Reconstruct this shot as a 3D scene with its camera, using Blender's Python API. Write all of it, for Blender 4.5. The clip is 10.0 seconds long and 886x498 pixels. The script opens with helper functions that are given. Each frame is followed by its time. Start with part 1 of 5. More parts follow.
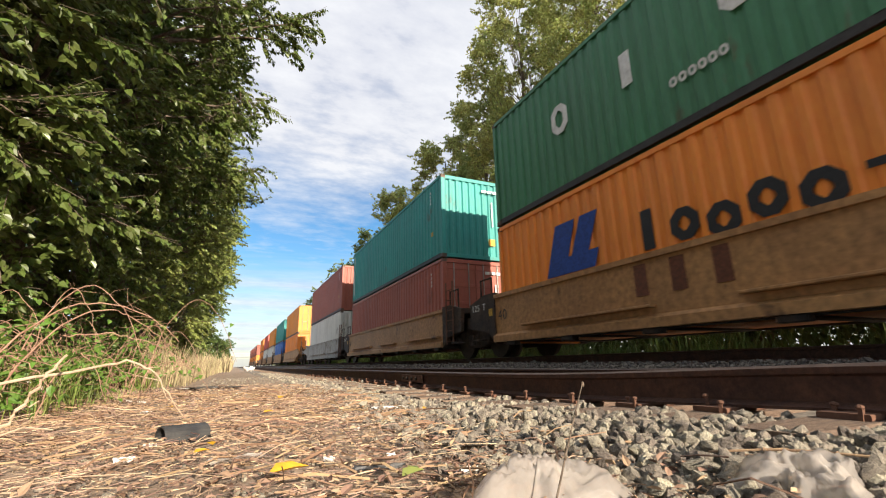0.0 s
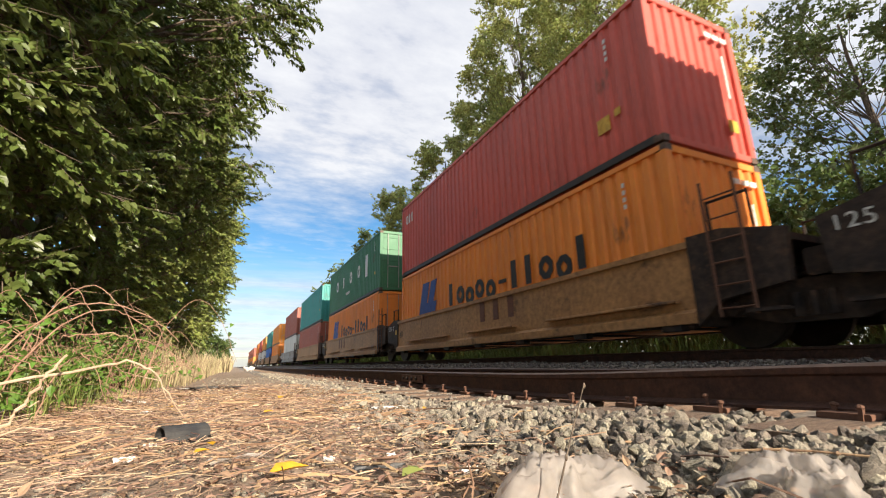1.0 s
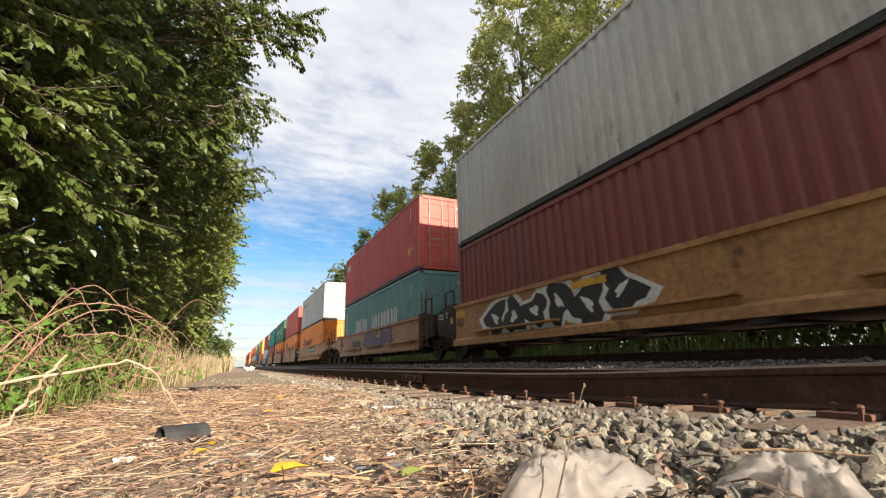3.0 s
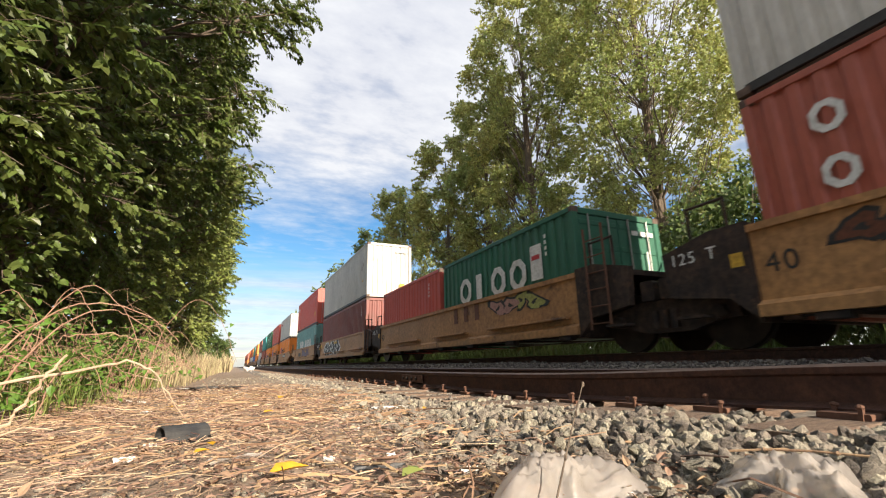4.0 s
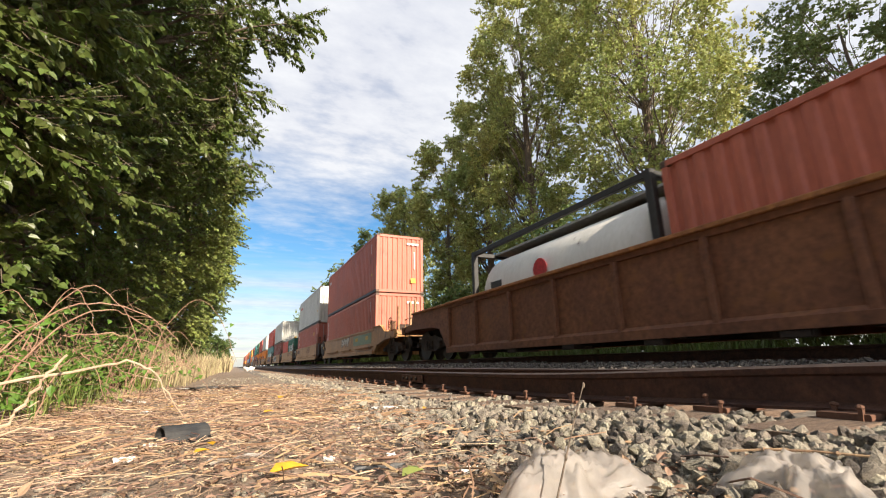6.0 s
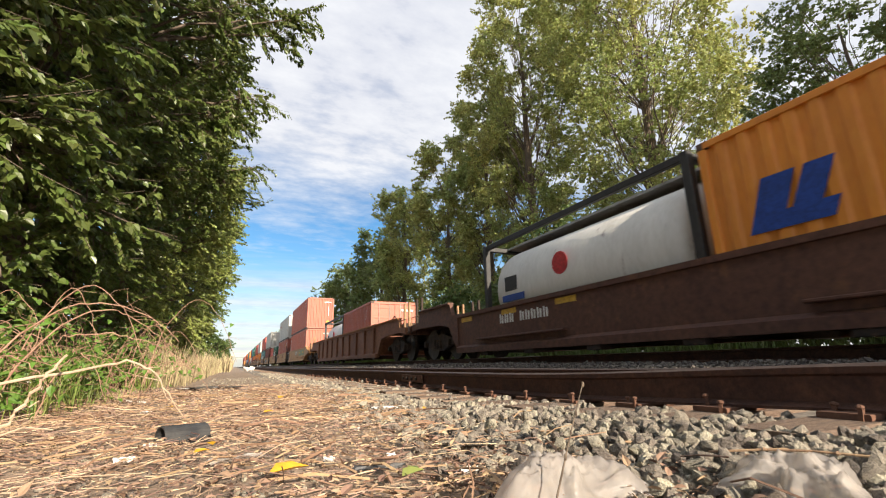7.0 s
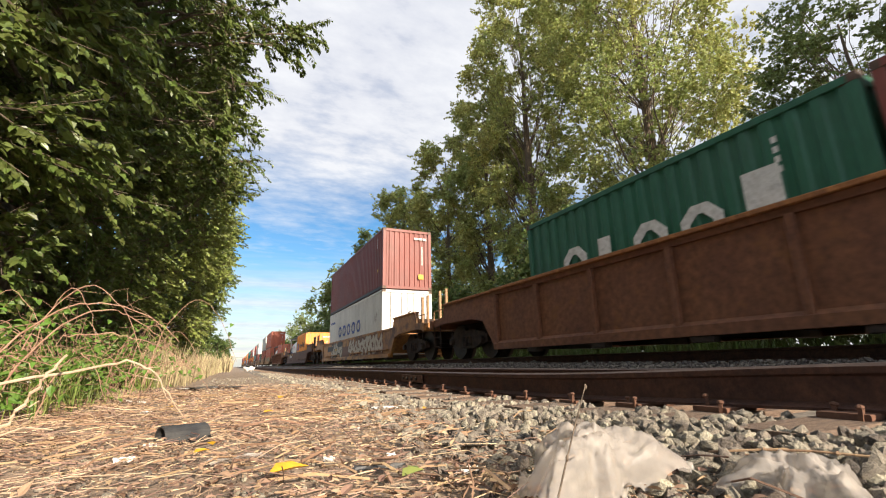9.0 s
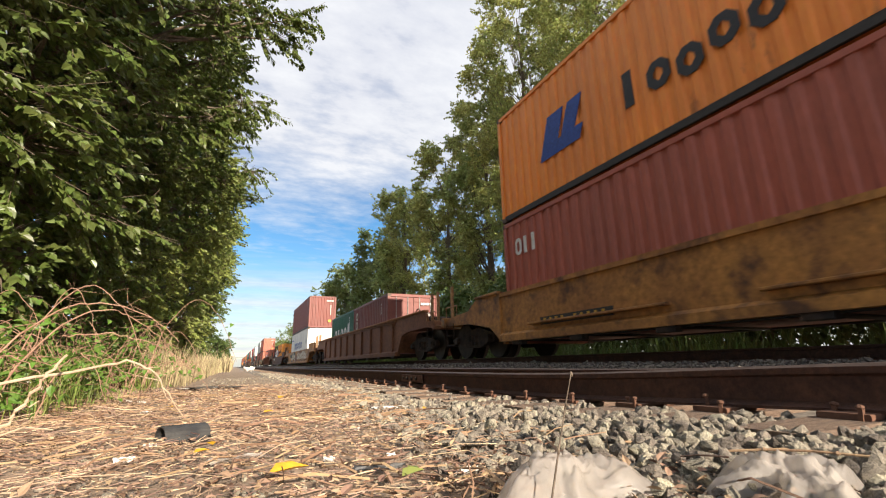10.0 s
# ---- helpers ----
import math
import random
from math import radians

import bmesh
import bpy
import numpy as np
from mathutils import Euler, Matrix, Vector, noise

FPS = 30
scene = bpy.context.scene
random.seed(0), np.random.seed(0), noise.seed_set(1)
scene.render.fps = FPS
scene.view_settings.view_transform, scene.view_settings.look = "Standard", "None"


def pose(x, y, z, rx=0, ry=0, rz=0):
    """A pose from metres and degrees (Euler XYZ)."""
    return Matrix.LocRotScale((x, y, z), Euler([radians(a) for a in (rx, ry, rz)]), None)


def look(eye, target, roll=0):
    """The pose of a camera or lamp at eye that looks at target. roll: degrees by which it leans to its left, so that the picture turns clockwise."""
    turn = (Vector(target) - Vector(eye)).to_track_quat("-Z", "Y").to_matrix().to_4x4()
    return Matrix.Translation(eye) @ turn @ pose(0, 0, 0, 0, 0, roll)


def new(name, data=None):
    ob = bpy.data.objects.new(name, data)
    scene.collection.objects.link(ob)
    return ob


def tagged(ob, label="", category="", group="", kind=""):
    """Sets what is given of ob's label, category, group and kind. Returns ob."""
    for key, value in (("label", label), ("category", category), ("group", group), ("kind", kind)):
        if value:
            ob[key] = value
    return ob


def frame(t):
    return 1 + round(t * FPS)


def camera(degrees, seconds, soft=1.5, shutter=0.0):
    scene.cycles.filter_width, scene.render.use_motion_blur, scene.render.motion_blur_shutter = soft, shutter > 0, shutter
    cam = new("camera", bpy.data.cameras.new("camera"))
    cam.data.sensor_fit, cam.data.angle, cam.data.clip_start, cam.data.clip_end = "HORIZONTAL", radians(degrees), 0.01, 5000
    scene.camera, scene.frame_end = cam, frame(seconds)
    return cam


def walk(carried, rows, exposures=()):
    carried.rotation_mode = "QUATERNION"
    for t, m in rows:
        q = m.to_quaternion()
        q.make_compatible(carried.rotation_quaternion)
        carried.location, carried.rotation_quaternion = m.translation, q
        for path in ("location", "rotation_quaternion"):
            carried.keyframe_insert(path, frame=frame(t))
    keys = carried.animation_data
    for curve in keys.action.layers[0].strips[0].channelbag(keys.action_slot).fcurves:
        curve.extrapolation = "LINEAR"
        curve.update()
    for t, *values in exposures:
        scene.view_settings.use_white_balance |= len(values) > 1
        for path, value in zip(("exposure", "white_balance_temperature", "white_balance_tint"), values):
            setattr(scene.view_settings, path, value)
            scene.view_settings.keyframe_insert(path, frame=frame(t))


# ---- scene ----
# camera: on the ground beside a double-track line, looking along it
cam = camera(90.84, 10.0, soft=1.15, shutter=0.06)
EYE = Vector((0, 0, 0.30))
YAW, PITCH, ROLL = radians(25.167), radians(14.585), -1.208
AIM = EYE + Vector((math.sin(YAW) * math.cos(PITCH), math.cos(YAW) * math.cos(PITCH), math.sin(PITCH)))
walk(cam, [(0, look(EYE, AIM, ROLL)), (10, look(EYE, AIM, ROLL))], [(0, 0.97), (10, 0.97)])

# daylight: low warm sun from behind, a little from the far side of the line
SUN_EL, SUN_AZ = 20, 10.5      # degrees up; degrees from -y towards +x
sun_way = Vector((math.sin(radians(SUN_AZ)) * math.cos(radians(SUN_EL)),
                  -math.cos(radians(SUN_AZ)) * math.cos(radians(SUN_EL)), math.sin(radians(SUN_EL))))
sun = new("sun", bpy.data.lights.new("sun", "SUN"))
sun.data.energy, sun.data.angle, sun.data.color = 5.0, radians(0.6), (1.0, 0.875, 0.715)
sun.matrix_world = look(sun_way * 50, (0, 0, 0))


def build_world():
    w = bpy.data.worlds.new("sky")
    scene.world = w
    w.use_nodes = True
    t = w.node_tree
    t.nodes.clear()
    n = t.nodes.new
    out, bg, sky = n("ShaderNodeOutputWorld"), n("ShaderNodeBackground"), n("ShaderNodeTexSky")
    sky.sky_type, sky.sun_disc = "NISHITA", False
    sky.sun_elevation, sky.sun_rotation = radians(SUN_EL), radians(180 - SUN_AZ)
    sky.air_density, sky.dust_density, sky.ozone_density = 1.0, 0.6, 2.0
    bg.inputs["Strength"].default_value = 0.075
    co = n("ShaderNodeTexCoord")
    sep = n("ShaderNodeSeparateXYZ")
    t.links.new(co.outputs["Generated"], sep.inputs[0])

    def math_node(op, a, b=None):
        k = n("ShaderNodeMath")
        k.operation = op
        for i, x in enumerate((a, b)):
            if x is None:
                continue
            if isinstance(x, (int, float)):
                k.inputs[i].default_value = x
            else:
                t.links.new(x, k.inputs[i])
        return k.outputs[0]

    zz = math_node("MAXIMUM", sep.outputs[2], 0.015)
    inv = math_node("DIVIDE", 1.0, math_node("ADD", zz, 0.06))
    px, py = math_node("MULTIPLY", sep.outputs[0], inv), math_node("MULTIPLY", sep.outputs[1], inv)
    comb = n("ShaderNodeCombineXYZ")
    t.links.new(px, comb.inputs[0])
    t.links.new(py, comb.inputs[1])

    def noise_node(scale, detail, rough, stretch):
        m = n("ShaderNodeMapping")
        m.inputs["Scale"].default_value = stretch
        t.links.new(comb.outputs[0], m.inputs[0])
        k = n("ShaderNodeTexNoise")
        k.inputs["Scale"].default_value, k.inputs["Detail"].default_value, k.inputs["Roughness"].default_value = scale, detail, rough
        t.links.new(m.outputs[0], k.inputs["Vector"])
        return k.outputs["Fac"]

    def ramp(fac, stops):
        k = n("ShaderNodeValToRGB")
        e = k.color_ramp.elements
        for i, (p, c) in enumerate(stops):
            x = e[i] if i < 2 else e.new(p)
            x.position, x.color = p, (c, c, c, 1) if isinstance(c, (int, float)) else (*c, 1)
        t.links.new(fac, k.inputs[0])
        return k.outputs[0]

    # a broken high layer: thick overhead, thin above a clear strip, low banks on the horizon
    puffs = noise_node(2.2, 6, 0.55, (1.0, 1.35, 1))
    fine = noise_node(7.0, 4, 0.6, (1.0, 1.5, 1))
    mixed = math_node("ADD", math_node("MULTIPLY", puffs, 0.6), math_node("MULTIPLY", fine, 0.4))
    high = ramp(sep.outputs[2], [(0.26, 0.0), (0.37, 0.5), (0.45, 0.95), (0.6, 1.1)])
    bank = ramp(sep.outputs[2], [(0.0, 0.6), (0.22, 0.0), (0.10, 0.62), (0.17, 0.42)])
    wisps = noise_node(0.9, 5, 0.6, (0.25, 1.0, 1))
    hi = math_node("ADD", math_node("MULTIPLY", math_node("SUBTRACT", mixed, 0.5), 1.9), high)
    lo = math_node("ADD", math_node("MULTIPLY", math_node("SUBTRACT", wisps, 0.5), 2.2), bank)
    cover = n("ShaderNodeClamp")
    t.links.new(math_node("MAXIMUM", hi, lo), cover.inputs[0])
    tone = ramp(mixed, [(0.38, (4.9, 5.1, 5.75)), (0.60, (6.3, 6.4, 6.7))])
    mix = n("ShaderNodeMix")
    mix.data_type = "RGBA"
    t.links.new(cover.outputs[0], mix.inputs["Factor"])
    deep = n("ShaderNodeHueSaturation")
    deep.inputs["Saturation"].default_value, deep.inputs["Value"].default_value = 1.3, 1.12
    t.links.new(sky.outputs[0], deep.inputs["Color"])
    t.links.new(deep.outputs[0], mix.inputs["A"])
    t.links.new(tone, mix.inputs["B"])
    t.links.new(mix.outputs["Result"], bg.inputs["Color"])
    t.links.new(bg.outputs[0], out.inputs[0])


build_world()


# ---- materials ----
def material(name, a, b, scale=4.0, rough=0.7, metal=0.0, bump=0.0, bump_scale=None, fine=None, stretch=(1, 1, 1),
             rust=None, rust_amount=0.0, vary=0.0, island=0.0, detail=6, coords="Object", trans=0.0, grain=0.35, sharp=(0.35, 0.65)):
    """Two tones mixed by broad noise, fine grain over it, patches of rust or dirt, and relief."""
    m = bpy.data.materials.new(name)
    m.use_nodes = True
    t = m.node_tree
    n = t.nodes.new
    p = t.nodes["Principled BSDF"]
    p.inputs["Metallic"].default_value = metal
    co, mp = n("ShaderNodeTexCoord"), n("ShaderNodeMapping")
    mp.inputs["Scale"].default_value = stretch
    t.links.new(co.outputs[coords], mp.inputs[0])

    def tex(s, d=6.0):
        k = n("ShaderNodeTexNoise")
        k.inputs["Scale"].default_value, k.inputs["Detail"].default_value, k.inputs["Roughness"].default_value = s, d, 0.62
        t.links.new(mp.outputs[0], k.inputs["Vector"])
        return k.outputs["Fac"]

    def ramp(f, lo, hi):
        k = n("ShaderNodeMapRange")
        k.inputs["From Min"].default_value, k.inputs["From Max"].default_value = lo, hi
        t.links.new(f, k.inputs["Value"])
        return k.outputs[0]

    def mix(f, x, y, mode="MIX"):
        k = n("ShaderNodeMix")
        k.data_type, k.blend_type = "RGBA", mode
        for s, v in (("Factor", f), ("A", x), ("B", y)):
            if isinstance(v, (int, float)):
                k.inputs[s].default_value = v
            elif isinstance(v, tuple):
                k.inputs[s].default_value = (*v, 1)
            else:
                t.links.new(v, k.inputs[s])
        return k.outputs["Result"]

    c = mix(ramp(tex(scale, detail), *sharp), a, b)
    if fine:
        g = ramp(tex(fine, 4), 0.3, 0.7)
        c = mix(grain, c, g, "OVERLAY")
    if rust:
        c = mix(ramp(tex(scale * 2.3, 9), 0.62 - rust_amount * 0.3, 0.72 - rust_amount * 0.2), c, rust)
    if vary or island:
        k = n("ShaderNodeObjectInfo").outputs["Random"] if vary else n("ShaderNodeNewGeometry").outputs["Random Per Island"]
        hs = n("ShaderNodeHueSaturation")
        r = n("ShaderNodeMapRange")
        amount = vary or island
        r.inputs["To Min"].default_value, r.inputs["To Max"].default_value = 1 - amount, 1 + amount
        t.links.new(k, r.inputs["Value"])
        t.links.new(r.outputs[0], hs.inputs["Value"])
        h2 = n("ShaderNodeMapRange")
        h2.inputs["To Min"].default_value, h2.inputs["To Max"].default_value = 0.5 - amount * 0.05, 0.5 + amount * 0.05
        t.links.new(k, h2.inputs["Value"])
        t.links.new(h2.outputs[0], hs.inputs["Hue"])
        t.links.new(c, hs.inputs["Color"])
        c = hs.outputs[0]
    t.links.new(c, p.inputs["Base Color"])
    rr = n("ShaderNodeMapRange")
    rr.inputs["To Min"].default_value, rr.inputs["To Max"].default_value = max(rough - 0.12, 0.05), min(rough + 0.12, 1)
    t.links.new(tex(scale * 1.7, 4), rr.inputs["Value"])
    t.links.new(rr.outputs[0], p.inputs["Roughness"])
    if bump:
        b_ = n("ShaderNodeBump")
        b_.inputs["Strength"].default_value, b_.inputs["Distance"].default_value = min(bump, 1), 0.01
        t.links.new(tex(bump_scale or scale * 6, 8), b_.inputs["Height"])
        t.links.new(b_.outputs[0], p.inputs["Normal"])
    if trans:
        tr, ad = n("ShaderNodeBsdfTranslucent"), n("ShaderNodeMixShader")
        t.links.new(c, tr.inputs["Color"])
        ad.inputs[0].default_value = trans
        t.links.new(p.outputs[0], ad.inputs[1])
        t.links.new(tr.outputs[0], ad.inputs[2])
        t.links.new(ad.outputs[0], t.nodes["Material Output"].inputs["Surface"])
    return m


RUST = (0.10, 0.045, 0.022)
PAINT = {}


def paint(key, a, dirt=0.0):
    b = tuple(x * 0.78 + 0.015 for x in a)
    PAINT[key] = material("paint_" + key, a, b, 0.9, 0.55, 0.0, 0.12, 30, fine=14, stretch=(1, 1, 0.35), rust=RUST, rust_amount=dirt, grain=0.12)


for key, col in dict(green=(0.042, 0.19, 0.083), teal=(0.035, 0.31, 0.28), orange=(0.88, 0.275, 0.034), red=(0.59, 0.098, 0.066),
                     brown_red=(0.385, 0.10, 0.062), rose=(0.49, 0.135, 0.08), maroon=(0.21, 0.052, 0.038), grey=(0.54, 0.53, 0.48),
                     white=(0.72, 0.71, 0.66), sea=(0.155, 0.335, 0.315), yellow=(0.80, 0.285, 0.028), blue=(0.035, 0.15, 0.5),
                     dark_green=(0.018, 0.125, 0.07)).items():
    paint(key, col)
OCHRE = material("ochre_car_paint", (0.42, 0.215, 0.08), (0.31, 0.155, 0.06), 0.8, 0.6, 0, 0.2, 25, fine=10, rust=(0.07, 0.035, 0.02), rust_amount=0.1)
YELLOW_CAR = material("yellow_car_paint", (0.43, 0.195, 0.045), (0.28, 0.12, 0.035), 0.8, 0.6, 0, 0.2, 25, fine=10, rust=(0.10, 0.045, 0.022), rust_amount=0.45)
BROWN_CAR = material("brown_car_paint", (0.15, 0.058, 0.030), (0.21, 0.085, 0.038), 1.1, 0.75, 0, 0.25, 25, fine=10, rust=(0.22, 0.09, 0.03), rust_amount=0.12)
DARK_BROWN_CAR = material("dark_brown_car_paint", (0.078, 0.032, 0.021), (0.11, 0.046, 0.027), 1.1, 0.7, 0, 0.25, 25, fine=10, rust=(0.16, 0.07, 0.03), rust_amount=0.08)
GRIME = material("grimy_steel", (0.018, 0.013, 0.011), (0.06, 0.036, 0.024), 3, 0.8, 0.1, 0.5, 30, fine=12, rust=(0.10, 0.05, 0.028), rust_amount=0.12)
WHEEL_STEEL = material("wheel_steel", (0.025, 0.018, 0.015), (0.05, 0.034, 0.026), 5, 0.55, 0.6, 0.2, 30)
RAIL_RUST = material("rail_rust", (0.060, 0.026, 0.017), (0.10, 0.042, 0.024), 6, 0.8, 0.15, 0.5, 60, fine=40)
RAIL_HEAD = material("worn_rail_head", (0.17, 0.12, 0.095), (0.11, 0.07, 0.052), 9, 0.5, 0.5, 0.1, 60)
SPIKE_RUST = material("spike_rust", (0.11, 0.052, 0.033), (0.17, 0.08, 0.046), 30, 0.85, 0.1, 0.4, 120)
TIE_WOOD = material("weathered_tie_wood", (0.27, 0.185, 0.125), (0.14, 0.092, 0.065), 5, 0.9, 0, 1.0, 30, fine=60, stretch=(1, 9, 9))
BALLAST = material("ballast_stone", (0.35, 0.30, 0.23), (0.175, 0.15, 0.12), 22, 0.9, 0, 1.0, 140, fine=160, island=0.45)
# Stones between the tracks: grime plus the train's shade, both put into the colour.
BALLAST_DIRTY_SHADED = material("grimy_shaded_ballast_stone", (0.15, 0.125, 0.105), (0.08, 0.068, 0.058), 18, 0.9, 0, 0.9, 120, fine=120, island=0.5)
BALLAST_ONE = material("ballast_stone_single", (0.36, 0.31, 0.24), (0.18, 0.155, 0.125), 0.9, 0.9, 0, 1.0, 7, fine=6, vary=0.45)
SOIL = material("dry_soil", (0.26, 0.185, 0.13), (0.35, 0.265, 0.19), 3, 0.95, 0, 1.0, 40, fine=25, rust=(0.15, 0.10, 0.065), rust_amount=0.3)
STRAW = material("dry_straw", (0.50, 0.345, 0.245), (0.30, 0.185, 0.125), 3, 0.8, 0, 0, fine=30, island=0.6)
TWIG = material("dry_twig", (0.40, 0.26, 0.15), (0.26, 0.15, 0.09), 8, 0.85, 0, 0.4, 80, island=0.35)
BARK = material("bark", (0.10, 0.072, 0.05), (0.17, 0.13, 0.095), 5, 0.9, 0, 0.8, 30, fine=20, stretch=(3, 3, 0.6))
LEAF_NEAR = material("broad_leaf", (0.105, 0.15, 0.034), (0.165, 0.20, 0.055), 1.5, 0.38, 0, island=0.32, trans=0.42)
LEAF_POPLAR = material("poplar_leaf", (0.30, 0.36, 0.125), (0.45, 0.435, 0.145), 0.25, 0.45, 0, island=0.35, trans=0.48)
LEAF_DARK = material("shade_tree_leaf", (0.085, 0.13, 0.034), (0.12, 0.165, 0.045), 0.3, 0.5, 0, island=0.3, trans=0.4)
LEAF_FAR = material("far_tree_leaf", (0.16, 0.21, 0.07), (0.22, 0.26, 0.085), 0.3, 0.5, 0, island=0.3, trans=0.4)
GRASS_DRY = material("dry_grass", (0.50, 0.39, 0.24), (0.36, 0.31, 0.17), 2, 0.8, 0, island=0.35, trans=0.3)


# ---- mesh building ----
class Geo:
    """Gathers faces for one mesh."""

    def __init__(self):
        self.v, self.f, self.mat = [], [], []

    def add(self, verts, faces, k=0):
        o = len(self.v)
        self.v += [tuple(x) for x in verts]
        self.f += [tuple(i + o for i in q) for q in faces]
        self.mat += [k] * len(faces)
        return self

    def box(self, x0, x1, y0, y1, z0, z1, c=0.0, k=0):
        """A box; c chamfers its four edges along the longest axis."""
        if not c:
            p = [(x, y, z) for x in (x0, x1) for y in (y0, y1) for z in (z0, z1)]
            return self.add(p, [(0, 1, 3, 2), (4, 6, 7, 5), (0, 4, 5, 1), (2, 3, 7, 6), (0, 2, 6, 4), (1, 5, 7, 3)], k)
        d = (x1 - x0, y1 - y0, z1 - z0)
        ax = max(range(3), key=lambda i: d[i])
        a, b = [(1, 2), (2, 0), (0, 1)][ax]
        lo, hi = (x0, y0, z0), (x1, y1, z1)
        ring = [(lo[a] + c, lo[b]), (hi[a] - c, lo[b]), (hi[a], lo[b] + c), (hi[a], hi[b] - c), (hi[a] - c, hi[b]), (lo[a] + c, hi[b]), (lo[a], hi[b] - c), (lo[a], lo[b] + c)]
        p = []
        for e in (lo[ax], hi[ax]):
            for u, w in ring:
                q = [0, 0, 0]
                q[ax], q[a], q[b] = e, u, w
                p.append(q)
        return self.add(p, [tuple(range(7, -1, -1)), tuple(range(8, 16))] + [(i, (i + 1) % 8, 8 + (i + 1) % 8, 8 + i) for i in range(8)], k)

    def tube(self, pts, radii, sides=7, k=0, cap=True):
        pts = [Vector(p) for p in pts]
        rings = []
        for i, p in enumerate(pts):
            d = (pts[min(i + 1, len(pts) - 1)] - pts[max(i - 1, 0)]).normalized()
            u = d.cross(Vector((0.13, 0.21, 1)) if abs(d.z) < 0.9 else Vector((1, 0.1, 0))).normalized()
            w = d.cross(u)
            r = radii[i] if isinstance(radii, (list, tuple)) else radii
            rings += [p + (u * math.cos(a) + w * math.sin(a)) * r for a in [math.tau * j / sides for j in range(sides)]]
        n = len(pts)
        f = [(i * sides + j, i * sides + (j + 1) % sides, (i + 1) * sides + (j + 1) % sides, (i + 1) * sides + j) for i in range(n - 1) for j in range(sides)]
        if cap:
            f += [tuple(range(sides - 1, -1, -1)), tuple(range((n - 1) * sides, n * sides))]
        return self.add(rings, f, k)

    def lathe(self, profile, centre, axis="x", sides=20, k=0):
        """profile: (along, radius) turned round the axis."""
        c = Vector(centre)
        p = []
        for s, r in profile:
            for j in range(sides):
                a = math.tau * j / sides
                e = (s, r * math.cos(a), r * math.sin(a)) if axis == "x" else (r * math.cos(a), s, r * math.sin(a)) if axis == "y" else (r * math.cos(a), r * math.sin(a), s)
                p.append(c + Vector(e))
        n = len(profile)
        f = [(i * sides + j, i * sides + (j + 1) % sides, (i + 1) * sides + (j + 1) % sides, (i + 1) * sides + j) for i in range(n - 1) for j in range(sides)]
        return self.add(p, f + [tuple(range(sides - 1, -1, -1)), tuple(range((n - 1) * sides, n * sides))], k)

    def extrude(self, section, y0, y1, k=0):
        """A closed section in x, z pulled along y."""
        n = len(section)
        p = [(x, y0, z) for x, z in section] + [(x, y1, z) for x, z in section]
        return self.add(p, [(i, (i + 1) % n, n + (i + 1) % n, n + i) for i in range(n)] + [tuple(range(n - 1, -1, -1)), tuple(range(n, 2 * n))], k)

    def mesh(self, name, mats, smooth=False):
        me = bpy.data.meshes.new(name)
        me.from_pydata(self.v, [], self.f)
        for m in (mats if isinstance(mats, (list, tuple)) else [mats]):
            me.materials.append(m)
        if any(self.mat):
            me.polygons.foreach_set("material_index", self.mat)
        if smooth:
            me.polygons.foreach_set("use_smooth", [True] * len(me.polygons))
        me.update()
        return me


def part(name, geo, mats, parent, label="", smooth=False):
    me = geo if isinstance(geo, bpy.types.Mesh) else geo.mesh(name, mats, smooth)
    ob = new(name, me)
    ob.parent = parent
    if label:
        ob["label"] = label
    return ob


def soup(name, verts, faces, mats, smooth=False):
    """A mesh from numpy arrays: verts (n, 3), faces (m, 3 or 4)."""
    me = bpy.data.meshes.new(name)
    k = faces.shape[1]
    me.vertices.add(len(verts))
    me.vertices.foreach_set("co", np.asarray(verts, dtype=np.float32).ravel())
    me.loops.add(faces.size)
    me.loops.foreach_set("vertex_index", faces.astype(np.int32).ravel())
    me.polygons.add(len(faces))
    me.polygons.foreach_set("loop_start", np.arange(0, faces.size, k, dtype=np.int32))
    for m in (mats if isinstance(mats, (list, tuple)) else [mats]):
        me.materials.append(m)
    me.update(calc_edges=True)
    me.polygons.foreach_set("use_smooth", [smooth] * len(faces))
    return me


# ---- ground and tracks ----
NEAR_C, NEAR_TOP = 2.1 + 0.7525, 0.228     # near track: centre and rail-head height
FAR_C, FAR_TOP = 5.829 + 1.219, 0.40       # far track, on a higher bed


def settle(y):
    """The old near track lies unevenly: a slight rise by the camera, a dip beyond."""
    return 0.075 * np.exp(-((y - 0.3) / 1.7) ** 2) - 0.028


def ground_z(x, y):
    """Height of the ground sheet: trodden verge, ballast bed, higher far bed, low bank on the tree side."""
    prof_x = [-400, -30, -6, -2.6, -1.2, 0.6, 1.3, 1.75, 4.0, 4.5, 5.2, 9.0, 10.6, 30, 400]
    prof_z = [0.6, 0.5, 0.32, 0.12, 0.0, 0.0, 0.0, 0.008, 0.01, 0.14, 0.22, 0.22, 0.0, -0.05, 0.0]
    return np.interp(x, prof_x, prof_z) + np.interp(x, [0.7, 1.4, 3.8, 4.6], [0, 1, 1, 0]) * settle(y)


